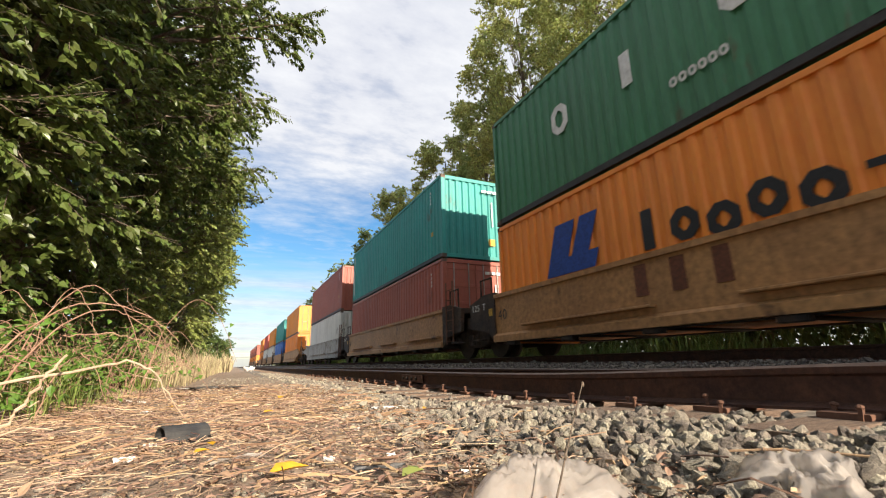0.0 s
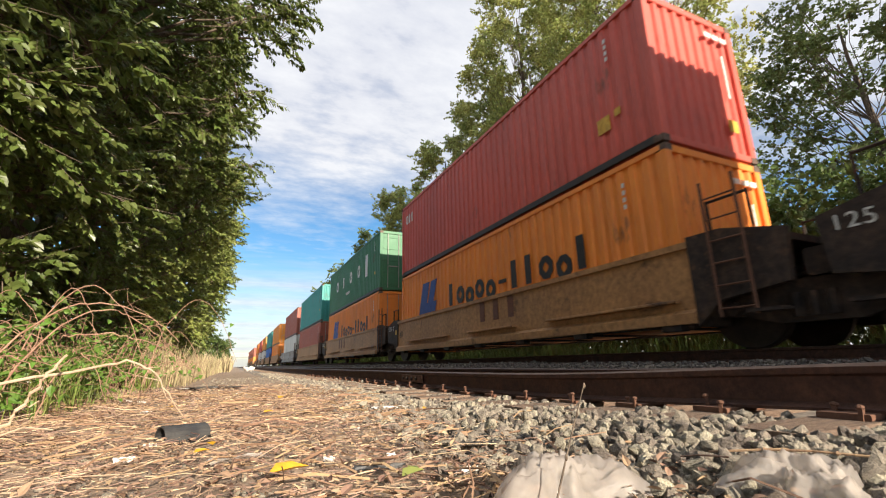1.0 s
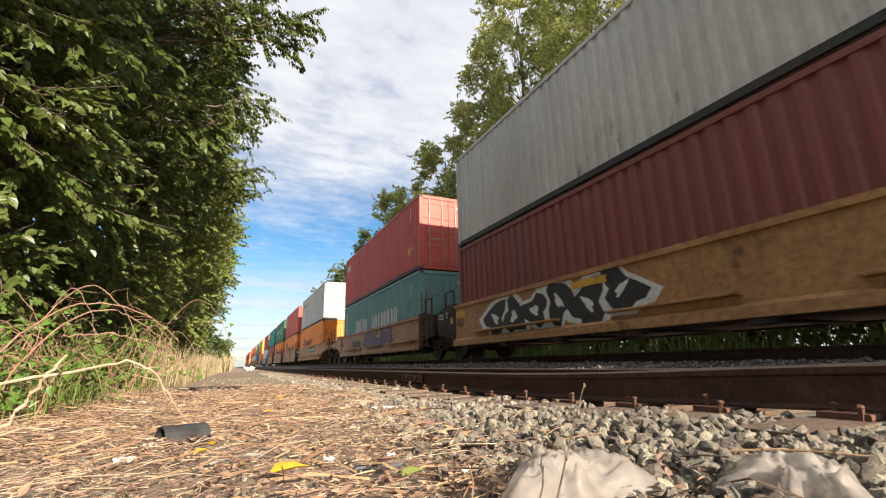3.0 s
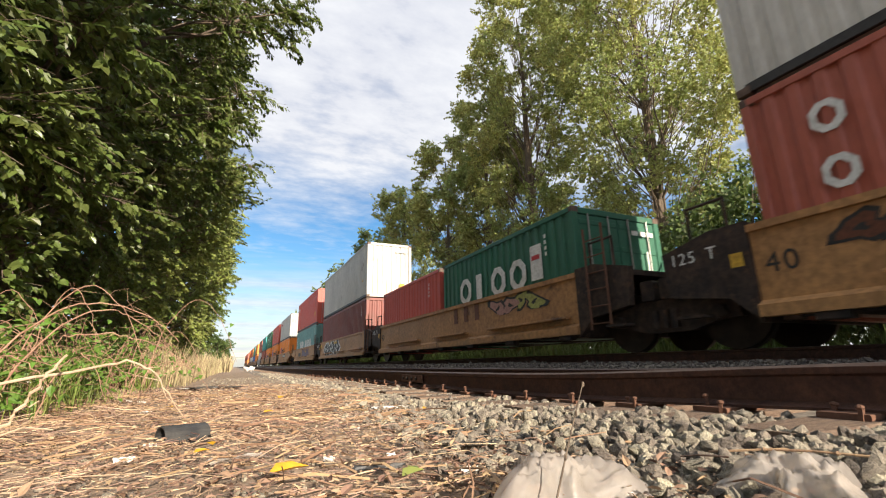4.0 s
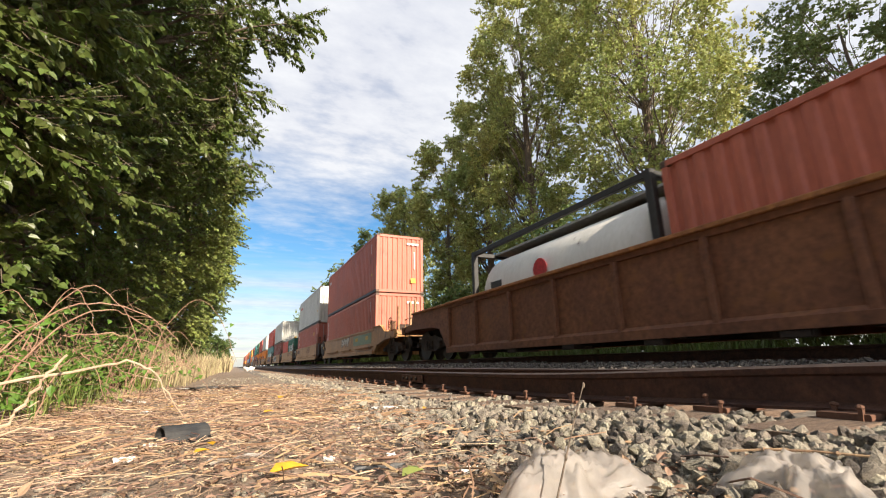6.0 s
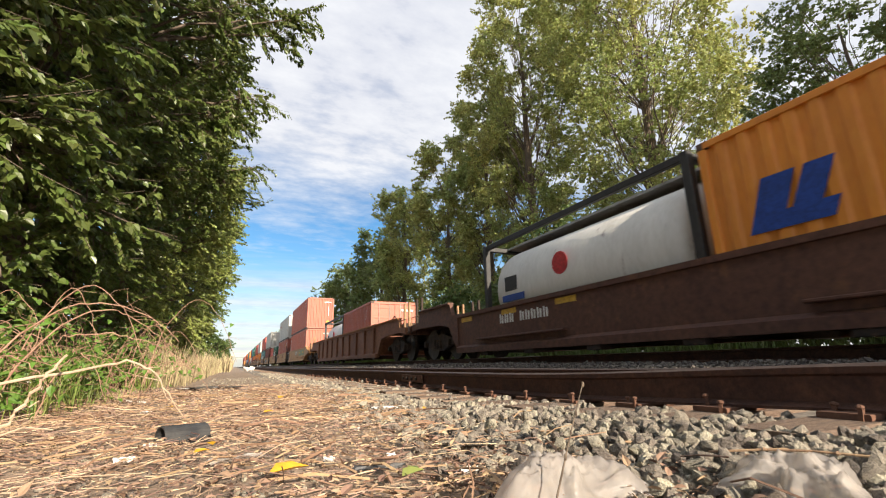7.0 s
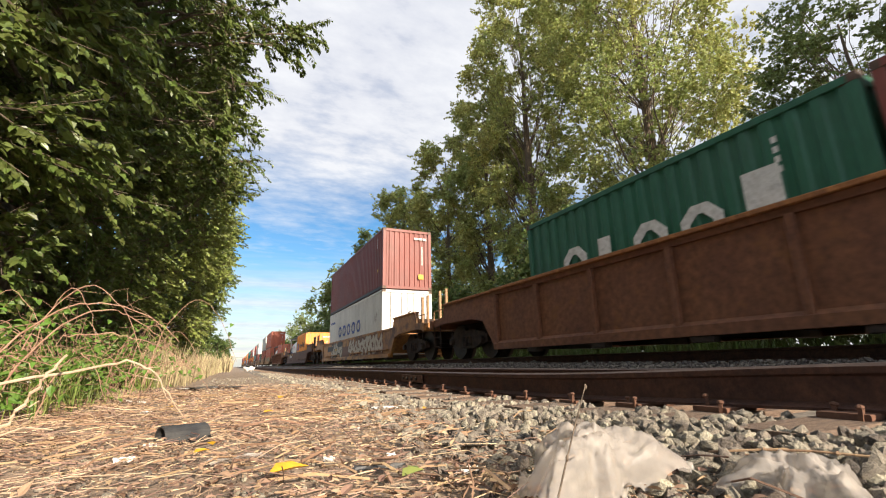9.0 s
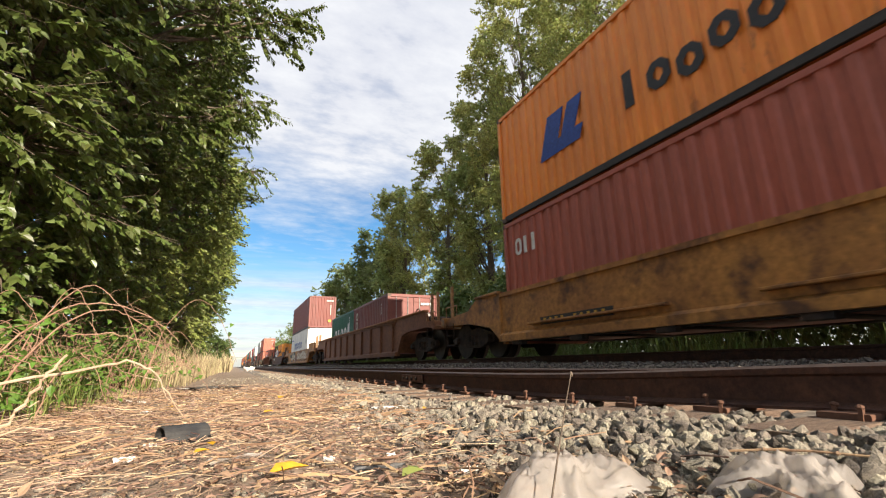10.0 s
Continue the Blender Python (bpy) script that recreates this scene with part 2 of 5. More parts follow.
def build_ground():
    xs = np.concatenate([[-1500, -400, -120, -50, -25, -14], np.arange(-9, -2, 0.5), np.arange(-2, 6, 0.1), np.arange(6, 12, 0.5), [14, 20, 40, 120, 400, 1500]])
    ys = np.concatenate([[-300, -80, -30, -12, -6, -3], np.arange(-1.5, 8, 0.1), np.arange(8, 20, 0.4), np.arange(20, 60, 2), [70, 90, 120, 160, 220, 300, 450, 700, 1100, 2500]])
    gx, gy = np.meshgrid(xs, ys)
    gz = ground_z(gx, gy)
    bumps = np.array([noise.fractal(Vector((a * 1.7, b * 1.7, 0)), 1.0, 2.0, 4) for a, b in zip(gx.ravel(), gy.ravel())]).reshape(gx.shape)
    near = np.clip(1.5 - np.abs(gy) / 25, 0.0, 1)
    gz = gz + bumps * 0.022 * near
    verts = np.stack([gx, gy, gz], -1).reshape(-1, 3)
    h, w = gx.shape
    i = np.arange(h * w).reshape(h, w)
    faces = np.stack([i[:-1, :-1], i[:-1, 1:], i[1:, 1:], i[1:, :-1]], -1).reshape(-1, 4)
    me = soup("ground", verts, faces, [SOIL, BALLAST_BED], True)
    cx = verts[faces].mean(1)
    wob = np.array([noise.noise(Vector((a * 2, b * 2, 5))) for a, b in cx[:, :2]]) * 0.35
    me.polygons.foreach_set("material_index", ((cx[:, 0] + wob > 0.75) & (cx[:, 0] < 10.0)).astype(np.int32))
    return tagged(new("ground", me), "dry littered trackside soil and crushed-stone bed", "ground", kind="structure")


BALLAST_BED = material("ballast_bed", (0.26, 0.22, 0.175), (0.15, 0.13, 0.105), 16, 0.95, 0, 1.0, 60, fine=40)
build_ground()

RAIL = [(-0.07, 0), (0.07, 0), (0.07, 0.012), (0.012, 0.03), (0.009, 0.125), (0.034, 0.135), (0.036, 0.16), (0.026, 0.17), (-0.026, 0.17), (-0.036, 0.16), (-0.034, 0.135), (-0.009, 0.125), (-0.012, 0.03), (-0.07, 0.012)]


TIES = {}


def build_track(centre, top, label, detail_to, tie_to, seed, lie):
    """Rails on tie plates on wooden ties; spikes where they can be told apart."""
    rng = random.Random(seed)
    tr = tagged(new("railway_track"), label, "railway track", kind="structure")
    tr.location = (centre, 0, top - 0.17)
    for sx in (-0.7525, 0.7525):
        g = Geo()
        n = len(RAIL)
        ys = [-40, -10, *[-5 + 0.4 * i for i in range(31)], 9, 12, 20, 60, 150, 420]
        rows = [(x, y, z + float(lie(y))) for y in ys for x, z in RAIL]
        g.add(rows, [(k * n + i, k * n + (i + 1) % n, (k + 1) * n + (i + 1) % n, (k + 1) * n + i) for k in range(len(ys) - 1) for i in range(n)])
        g.mat = [1 if i % n in (7, 8) else 0 for i in range(len(g.f))]
        part("rail", g, [RAIL_RUST, RAIL_HEAD], tr).location = (sx, 0, 0)
    tie = [Geo().box(-1.33, 1.33, -0.115 - e, 0.115 + e, -0.2, -0.018, 0.012 + e).mesh("tie", TIE_WOOD) for e in (0, 0.006, -0.008)]
    plate = Geo().box(-0.15, 0.13, -0.08, 0.08, -0.018, 0.004, 0.004).mesh("tie_plate", SPIKE_RUST)
    sp = Geo()
    sp.box(-0.007, 0.007, -0.007, 0.007, -0.03, 0.02)
    sp.lathe([(0.014, 0.009), (0.022, 0.015), (0.029, 0.012), (0.032, 0.004)], (0.003, 0, 0), "z", 8)
    spike = sp.mesh("spike", SPIKE_RUST)
    y = -3.05
    at = TIES.setdefault(round(centre, 3), [])
    while y < tie_to:
        at.append(y)
        t = part("tie", rng.choice(tie), None, tr)
        h = float(lie(y))
        t.location, t.rotation_euler = (rng.uniform(-0.06, 0.06), y, h + rng.uniform(-0.006, 0.006)), (0, 0, rng.uniform(-0.02, 0.02))
        if y < detail_to:
            for sx in (-0.7525, 0.7525):
                part("tie_plate", plate, None, tr).location = (sx, y, h)
                for ex, ey in ((-0.085, 0.05), (0.085, -0.05), (-0.15, -0.055)):
                    if rng.random() < 0.15:
                        continue
                    k = part("spike", spike, None, tr)
                    k.location = (sx + ex, y + ey, h + 0.004 + rng.choice((0, 0, 0.006, 0.02)))
                    k.rotation_euler = (rng.uniform(-0.12, 0.12), rng.uniform(-0.1, 0.1), rng.uniform(0, 3))
        y += 0.495 + rng.uniform(-0.03, 0.03)
    return tr


near_track = build_track(NEAR_C, NEAR_TOP, "rusty steel rails spiked to weathered wooden ties in ballast", 14, 45, 3, settle)
far_track = build_track(FAR_C, FAR_TOP, "rusty steel rails under the freight train on raised ballast", 6, 25, 4, lambda y: 0.0)
jb = Geo().box(-0.052, -0.030, 5.05, 5.75, 0.035, 0.125, 0.006)
joint = part("joint_bar", jb, SPIKE_RUST, near_track, "rusty bolted rail joint bar")
joint.location = (-0.7525, 0, -0.022)
for by in (5.2, 5.36, 5.52, 5.66):
    b = part("bolt", Geo().lathe([(-0.02, 0.022), (0.0, 0.022), (0.004, 0.018)], (-0.052, by, 0.08), "x", 6), WHEEL_STEEL, joint)


# ---- the train ----
SPEED = 22.54
MOVERS = []      # (thing, place along the train, height above the far rail)


def corrugated(g, axis, at, lo, hi, z0, z1, out, period=0.278, depth=0.034):
    """A pressed steel sheet in trapezoid waves; axis y: a side wall at x = at; axis x: an end wall at y = at."""
    n = max(2, round((hi - lo) / period))
    p = (hi - lo) / n
    xs = []
    for i in range(n):
        a = lo + i * p
        xs += [(a, 0), (a + 0.36 * p, 0), (a + 0.5 * p, 1), (a + 0.86 * p, 1)]
    xs.append((hi, 0))
    verts = []
    for z in (z0, z1):
        for a, d in xs:
            e = at - out * depth * d
            verts.append((e, a, z) if axis == "y" else (a, e, z))
    m = len(xs)
    g.add(verts, [(i, i + 1, m + i + 1, m + i) for i in range(m - 1)])


CACHE = {}


def cached(key, make):
    if key not in CACHE:
        CACHE[key] = make()
    return CACHE[key]


CASTING = material("corner_casting", (0.16, 0.11, 0.085), (0.09, 0.06, 0.045), 8, 0.7, 0.4, 0.3, 40)
ROD = material("galvanised_rod", (0.45, 0.44, 0.41), (0.30, 0.28, 0.26), 8, 0.5, 0.6)


def container(colour, s, level, label, length=12.192, height=2.896, end="panel", group="containers on the train", lateral=0.0):
    """A steel shipping box; s: place of its leading end along the train, level: height of its floor above the rail."""
    m = PAINT[colour]
    ob = tagged(new("shipping_container"), label, "shipping container", group)
    L, H, W = length / 2, height, 1.219

    def body():
        g = Geo()
        for sx in (-1, 1):
            corrugated(g, "y", sx * (W - 0.012), -L + 0.09, L - 0.09, 0.15, H - 0.11, sx)
        corrugated(g, "x", L - 0.03, -W + 0.08, W - 0.08, 0.14, H - 0.1, 1, 0.25)
        if end == "panel":
            corrugated(g, "x", -L + 0.03, -W + 0.08, W - 0.08, 0.14, H - 0.1, -1, 0.25, 0.045)
        g.box(-W + 0.03, W - 0.03, -L + 0.05, L - 0.05, H - 0.06, H - 0.03)
        g.box(-W + 0.05, W - 0.05, -L + 0.05, L - 0.05, 0.06, 0.13)
        return g.mesh("body", m)

    k = (colour, length, height, end)
    part("body", cached(("body", *k), body), None, ob)
    post = cached(("post", *k[:3]), lambda: Geo().box(-0.075, 0.075, -0.06, 0.06, 0.1, H - 0.1, 0.012).mesh("corner_post", m))
    cast = cached(("cast",), lambda: Geo().box(-0.081, 0.081, -0.089, 0.089, -0.059, 0.059, 0.01).mesh("corner_casting", CASTING))
    top = cached(("top", *k[:3]), lambda: Geo().box(-0.035, 0.035, -L + 0.1, L - 0.1, -0.05, 0.05, 0.008).mesh("top_rail", m))
    # Bottom rails are dark: the shadow gap between stacked boxes, put into colour.
    shade_rail = cached(("shade_rail", length), lambda: Geo().box(-0.03, 0.03, -L + 0.1, L - 0.1, -0.06, 0.075, 0.008).mesh("bottom_rail", MARK["dark"]))
    cross = cached(("cross", *k[:3]), lambda: Geo().box(-W + 0.1, W - 0.1, -0.05, 0.05, -0.065, 0.065, 0.008).mesh("header", m))
    for sx in (-1, 1):
        part("top_rail", top, None, ob).location = (sx * (W - 0.03), 0, H - 0.06)
        part("bottom_rail", shade_rail, None, ob).location = (sx * (W - 0.05), 0, 0.085)
        for sy in (-1, 1):
            part("corner_post", post, None, ob).location = (sx * (W - 0.077), sy * (L - 0.062), 0)
            for z in (0.059, H - 0.059):
                part("corner_casting", cast, None, ob).location = (sx * (W - 0.08), sy * (L - 0.089), z)
    for sy in (-1, 1):
        part("header", cross, None, ob).location = (0, sy * (L - 0.06), H - 0.07)
        part("header", cross, None, ob).location = (0, sy * (L - 0.06), 0.075)
    if end == "doors":
        def leaf():
            g = Geo()
            g.box(-0.54, 0.54, -0.02, 0.02, 0.16, H - 0.15)
            return g.mesh("door", m)
        batten = cached(("batten", colour), lambda: Geo().box(-0.5, 0.5, -0.035, -0.018, -0.05, 0.05, 0.006).mesh("batten", m))
        dl = cached(("door", *k[:3]), leaf)
        rod = cached(("rod", H), lambda: Geo().tube([(0, 0, 0.12), (0, 0, H - 0.12)], 0.018, 8).mesh("lock_rod", ROD))
        bar = cached(("handle",), lambda: Geo().box(-0.22, 0.22, -0.015, 0.005, -0.02, 0.02, 0.005).mesh("door_handle", ROD))
        for sx in (-1, 1):
            d = part("door", dl, None, ob)
            d.location = (sx * 0.55, -L + 0.05, 0)
            for z in np.linspace(0.3, H - 0.3, 5):
                part("batten", batten, None, d).location = (0, 0, z)
            for ex in (-0.27, 0.27):
                part("lock_rod", rod, None, d).location = (ex, -0.055, 0)
            part("door_handle", bar, None, d).location = (0, -0.07, 1.15)
    ob["half"] = L
    ey = -L - 0.012
    for i in range(3):
        part("marking", cached(("plate",), lambda: Geo().box(-0.09, 0.09, -0.003, 0.003, -0.05, 0.05).mesh("marking", MARK["white"])), None, ob).location = (0.42 + i * 0.22, ey - 0.02, H - 0.42)
    part("marking", cached(("stripe",), lambda: Geo().box(-0.022, 0.022, -0.003, 0.003, -0.45, 0.45).mesh("marking", MARK["white"])), None, ob).location = (0.72, ey - 0.02, H - 1.25)
    part("placard", cached(("placard",), lambda: Geo().box(-0.13, 0.13, -0.003, 0.003, -0.12, 0.12).mesh("placard", MARK["yellow"])), None, ob).location = (0.66, ey - 0.02, 0.62)
    for i in range(4):
        part("marking", cached(("digit",), lambda: Geo().box(-0.004, 0.004, -0.03, 0.03, -0.04, 0.04).mesh("marking", MARK["white"])), None, ob).location = (-W - 0.003, -L + 0.9, H - 0.4 - i * 0.13)
    part("placard", cached(("placard2",), lambda: Geo().box(-0.004, 0.004, -0.07, 0.07, -0.07, 0.07).mesh("placard", MARK["yellow"])), None, ob).location = (-W - 0.003, -L + 0.8, 0.95)
    MOVERS.append((ob, s - L, level, lateral))
    return ob


MARK = {k: material("marking_" + k, c, tuple(x * 0.8 for x in c), 6, 0.6, 0, fine=20) for k, c in
        dict(white=(0.72, 0.72, 0.68), black=(0.02, 0.02, 0.022), blue=(0.015, 0.06, 0.30), red=(0.5, 0.03, 0.03), yellow=(0.62, 0.37, 0.04), rust=(0.14, 0.045, 0.02), dark=(0.03, 0.028, 0.026), violet=(0.12, 0.10, 0.17), teal=(0.19, 0.25, 0.14), cream=(0.50, 0.43, 0.33), pink=(0.45, 0.24, 0.20), lime=(0.36, 0.36, 0.10)).items()}


def marks(ob, colour, start, pitch, sizes, z, thick=0.4, x=-1.219, name="marking"):
    """A row of plain bars on the near side, where a name is painted. start: distance behind the leading end; sizes: height of each bar (0: gap)."""
    L = ob["half"]
    y = L - start
    for h in sizes:
        if h:
            w = max(sizes) * thick
            g = Geo().box(x - 0.004, x + 0.008, y - w, y, z, z + h, 0.002)
            part(name, g, MARK[colour], ob)
        y -= pitch


def patch(ob, colour, start, width, z, height, slant=0.0, x=-1.219, name="emblem"):
    """A plain painted shape on the near side."""
    y = ob["half"] - start
    g = Geo()
    p = [(y, z), (y - width, z), (y - width - slant, z + height), (y - slant, z + height)]
    g.add([(x - 0.004, a, b) for a, b in p] + [(x + 0.006, a, b) for a, b in p], [(0, 1, 2, 3), (4, 7, 6, 5), (0, 4, 5, 1), (1, 5, 6, 2), (2, 6, 7, 3), (3, 7, 4, 0)])
    part(name, g, MARK[colour], ob)


def text_mark(parent, words, size, y, z, x, colour):
    """Painted figures on a car's near side."""
    cu = bpy.data.curves.new("figures", "FONT")
    cu.body, cu.size, cu.extrude = words, size, 0.003
    tmp = bpy.data.objects.new("figures", cu)
    scene.collection.objects.link(tmp)
    bpy.context.view_layer.update()
    me = bpy.data.meshes.new_from_object(tmp.evaluated_get(bpy.context.evaluated_depsgraph_get()))
    bpy.data.objects.remove(tmp)
    me.materials.clear()
    me.materials.append(MARK[colour])
    o = part("figure", me, None, parent)
    o.matrix_basis = pose(x, y, z, 90, 0, -90)
    return o


LOWER, UPPER = 0.30, 0.30 + 2.94


# ---- well cars ----
WHEEL_R = 0.50
WHEELS = []     # (wheelset, its place in the truck)


def truck_parts(car, y):
    """A two-axle truck under the car's end."""
    g = Geo()
    for sx in (-1, 1):
        sec = [(-1.15, 0.42), (-1.1, 0.62), (-0.45, 0.78), (0.45, 0.78), (1.1, 0.62), (1.15, 0.42), (0.8, 0.40), (0.4, 0.28), (-0.4, 0.28), (-0.8, 0.40)]
        n = len(sec)
        x0, x1 = sx * 0.98 - 0.07, sx * 0.98 + 0.07
        g.add([(x0, a, b) for a, b in sec] + [(x1, a, b) for a, b in sec], [(i, (i + 1) % n, n + (i + 1) % n, n + i) for i in range(n)] + [tuple(range(n)), tuple(range(2 * n - 1, n - 1, -1))])
        for e in (-0.18, 0, 0.18):
            g.tube([(sx * 1.06, e, 0.34), (sx * 1.06, e, 0.62)], 0.06, 8)
    g.box(-1.0, 1.0, -0.2, 0.2, 0.45, 0.72)
    tr = part("truck", cached(("truck",), lambda: g.mesh("truck", GRIME)), None, car)
    tr.location = (0, y, 0)
    prof = [(-0.86, 0.08), (-0.82, 0.09), (-0.82, WHEEL_R), (-0.72, WHEEL_R), (-0.71, WHEEL_R + 0.025), (-0.69, WHEEL_R + 0.02), (-0.69, 0.1), (-0.6, 0.075), (0.6, 0.075), (0.69, 0.1), (0.69, WHEEL_R + 0.02), (0.71, WHEEL_R + 0.025), (0.72, WHEEL_R), (0.82, WHEEL_R), (0.82, 0.09), (0.86, 0.08)]
    ws = cached(("wheelset",), lambda: Geo().lathe(prof, (0, 0, 0), "x", 28).mesh("wheelset", WHEEL_STEEL))
    cap = cached(("bearing",), lambda: Geo().lathe([(-0.1, 0.09), (0, 0.1), (0.03, 0.07)], (0, 0, 0), "x", 10).mesh("bearing_cap", GRIME))
    for e in (-0.89, 0.89):
        w = part("wheelset", ws, None, tr)
        WHEELS.append((w, e))
        w.location = (0, e, WHEEL_R)
        for sx in (-1, 1):
            part("bearing_cap", cap, None, tr).location = (sx * 1.05, e, WHEEL_R)


def cached_text(parent, words, size, y, z, x, colour):
    """Painted figures, each a part of its own."""
    for i, ch in enumerate(words):
        if ch == " ":
            continue
        at, key = y - i * size * 0.58, ("text", ch, size, colour)
        if key not in CACHE:
            CACHE[key] = text_mark(parent, ch, size, at, z, x, colour).data
        else:
            part("figure", CACHE[key], None, parent).matrix_basis = pose(x, at, z, 90, 0, -90)


def side_plate(g, sx, sy, e, outline, thick=0.12):
    """A plate in the car's side plane; outline: distance past the sill's end, height."""
    x0, x1 = sorted((sx * 1.34, sx * (1.34 - thick)))
    n = len(outline)
    return g.add([(x0, e + sy * a, b) for a, b in outline] + [(x1, e + sy * a, b) for a, b in outline],
                 [tuple(range(n)), tuple(range(2 * n - 1, n - 1, -1))] + [(i, n + i, n + (i + 1) % n, (i + 1) % n) for i in range(n)])


def car_end(car, sy, kind, e, top, bottom, mat, rise=0.0):
    """The end of a platform: joined to its neighbour over a shared truck, or free with a coupler and guide posts."""
    def span(a, b):
        return sorted((e + sy * a, e + sy * b))
    if kind == "joined":
        deck = part("deck", Geo().box(-1.22, 1.22, *span(0.12, 1.2), top - 0.25, top - 0.16), GRIME, car, "black grimy end deck")
        part("bulkhead", Geo().box(-1.22, 1.22, *span(0, 0.12), 0.3, top + 0.05), GRIME, car)
        part("draft_sill", Geo().box(-0.35, 0.35, *span(0.12, 1.5), 0.75, 1.05), GRIME, car)
        part("bolster", Geo().box(-1.15, 1.15, *span(1.28, 1.52), 0.78, 1.1, 0.03), GRIME, car)
        for sx in (-1, 1):
            out = [(0, 0.3), (0.35, 0.62), (1.2, 0.74), (1.25, top - 0.12), (0.5, top + 0.06), (0, top + 0.06)]
            pl = part("end_plate", side_plate(Geo(), sx, sy, e, out), GRIME, car, "black grimy end plate")
            part("step", Geo().box(sx * 1.28 - 0.12, sx * 1.28 + 0.12, *span(0.7, 1.1), 0.42, 0.46), GRIME, pl)
            for a in (0.3, 0.85):
                part("grab_post", Geo().tube([(sx * 1.2, e + sy * a, top - 0.2), (sx * 1.2, e + sy * a, top + 0.52)], 0.024, 6), GRIME, deck)
            part("grab_rail", Geo().tube([(sx * 1.2, e + sy * 0.3, top + 0.5), (sx * 1.2, e + sy * 0.85, top + 0.5)], 0.02, 6), GRIME, deck)
            if sx < 0 and sy > 0:
                cached_text(pl, "125 T", 0.24, e + 1.12, top - 0.32, -1.346, "white")
                part("placard", Geo().box(-1.346, -1.338, e + 0.1, e + 0.26, top - 0.5, top - 0.32), MARK["yellow"], pl)
        if sy < 0:
            for a in (0.35, 0.8):
                part("ladder_rail", Geo().tube([(-1.37, e - a, 0.4), (-1.37, e - a, top + 0.75)], 0.022, 6), SPIKE_RUST, car)
            for k in range(6):
                part("ladder_rung", Geo().tube([(-1.37, e - 0.35, 0.5 + k * 0.3), (-1.37, e - 0.8, 0.5 + k * 0.3)], 0.012, 6), SPIKE_RUST, car)
        for q in (-0.7, 0.2, 0.75):
            part("air_hose", Geo().tube([(q, e + sy * 0.2, 1.0), (q + 0.1, e + sy * 0.7, 0.8), (q - 0.05, e + sy * 1.3, 0.95)], 0.035, 7), GRIME, car)
        return
    far = 3.1 if kind == "open" else 3.75
    out = [(0, bottom), (0.5, 0.72), (1.6, 0.9), (far, 0.95), (far, 1.15), (1.6, 1.25), (1.15, top), (0, top)]
    post = POST
    if kind == "single":
        out = [(0, bottom), (0.6, 0.92), (1.2, 1.02), (3.0, 1.05), (far, 0.98), (far, 1.2), (3.0, 1.25), (2.9, top + rise), (0.5, top + rise), (0.35, top), (0, top)]
    post = GRIME if mat is DARK_BROWN_CAR else POST
    deck = part("deck", Geo().box(-1.22, 1.22, *span(0.3, far), 1.10, 1.16), mat, car)
    part("end_beam", Geo().box(-1.42, 1.42, *span(far - 0.06, far + 0.1), 0.93, 1.2, 0.02), mat, car)
    part("draft_sill", Geo().box(-0.3, 0.3, *span(0, far), 0.72, 1.08), GRIME, car)
    part("coupler", Geo().box(-0.13, 0.13, *span(far + 0.1, far + 0.62), 0.72, 0.98, 0.04), GRIME, car, "grimy steel coupler")
    part("bulkhead", Geo().box(-1.22, 1.22, *span(0, 0.1), 0.3, top - 0.1), mat, car)
    pts = (2.55, 2.95) if kind == "open" else (3.12, 3.6)
    for sx in (-1, 1):
        pl = part("end_plate", side_plate(Geo(), sx, sy, e, out), mat, car)
        part("top_lip", Geo().box(sx * 1.3 - 0.1, sx * 1.3 + 0.1, *span(0.5 if rise else 0, 2.9 if kind == "single" else 1.15), top + rise, top + rise + 0.06, 0.01), CHORD if mat is BROWN_CAR else mat, pl)
        part("guide_post", Geo().box(sx * 1.16 - 0.04, sx * 1.16 + 0.04, *span(pts[1] - 0.05, pts[1] + 0.05), 1.14, 2.16, 0.012), post, car, "tan steel guide post")
        if kind == "single":
            part("guide_post", Geo().box(sx * 1.16 - 0.04, sx * 1.16 + 0.04, *span(pts[0] - 0.05, pts[0] + 0.05), 1.14, 2.16, 0.012), post, car, "tan steel guide post")
        part("grab_rail", Geo().tube([(sx * 1.32, e + sy * (far - 0.75), 1.15), (sx * 1.32, e + sy * (far - 0.75), 1.5), (sx * 1.32, e + sy * (far - 0.05), 1.5), (sx * 1.32, e + sy * (far - 0.05), 1.15)], 0.018, 6), POST, car)
        for z in (0.38, 0.66):
            part("ladder_rung", Geo().tube([(sx * 1.36, e + sy * (far - 0.6), z), (sx * 1.36, e + sy * (far - 0.15), z)], 0.014, 6), GRIME, pl)
        for a in (far - 0.6, far - 0.15):
            part("ladder_rail", Geo().tube([(sx * 1.36, e + sy * a, 0.32), (sx * 1.36, e + sy * a, 1.0)], 0.014, 6), GRIME, pl)
    for q in (-0.75, 0.75):
        part("brace", Geo().tube([(q, e + sy * 0.1, top - 0.2), (q * 0.6, e + sy * (far - 0.4), 1.18)], 0.05, 6), mat, car)
    part("brake_cylinder", Geo().lathe([(-0.3, 0.12), (-0.28, 0.16), (0.25, 0.16), (0.3, 0.1)], (0.45, e + sy * 1.2, 1.33), "y", 14), POST, car)
    part("air_reservoir", Geo().lathe([(-0.45, 0.1), (-0.4, 0.17), (0.4, 0.17), (0.45, 0.1)], (-0.5, e + sy * 2.2, 1.34), "x", 12), GRIME, car)
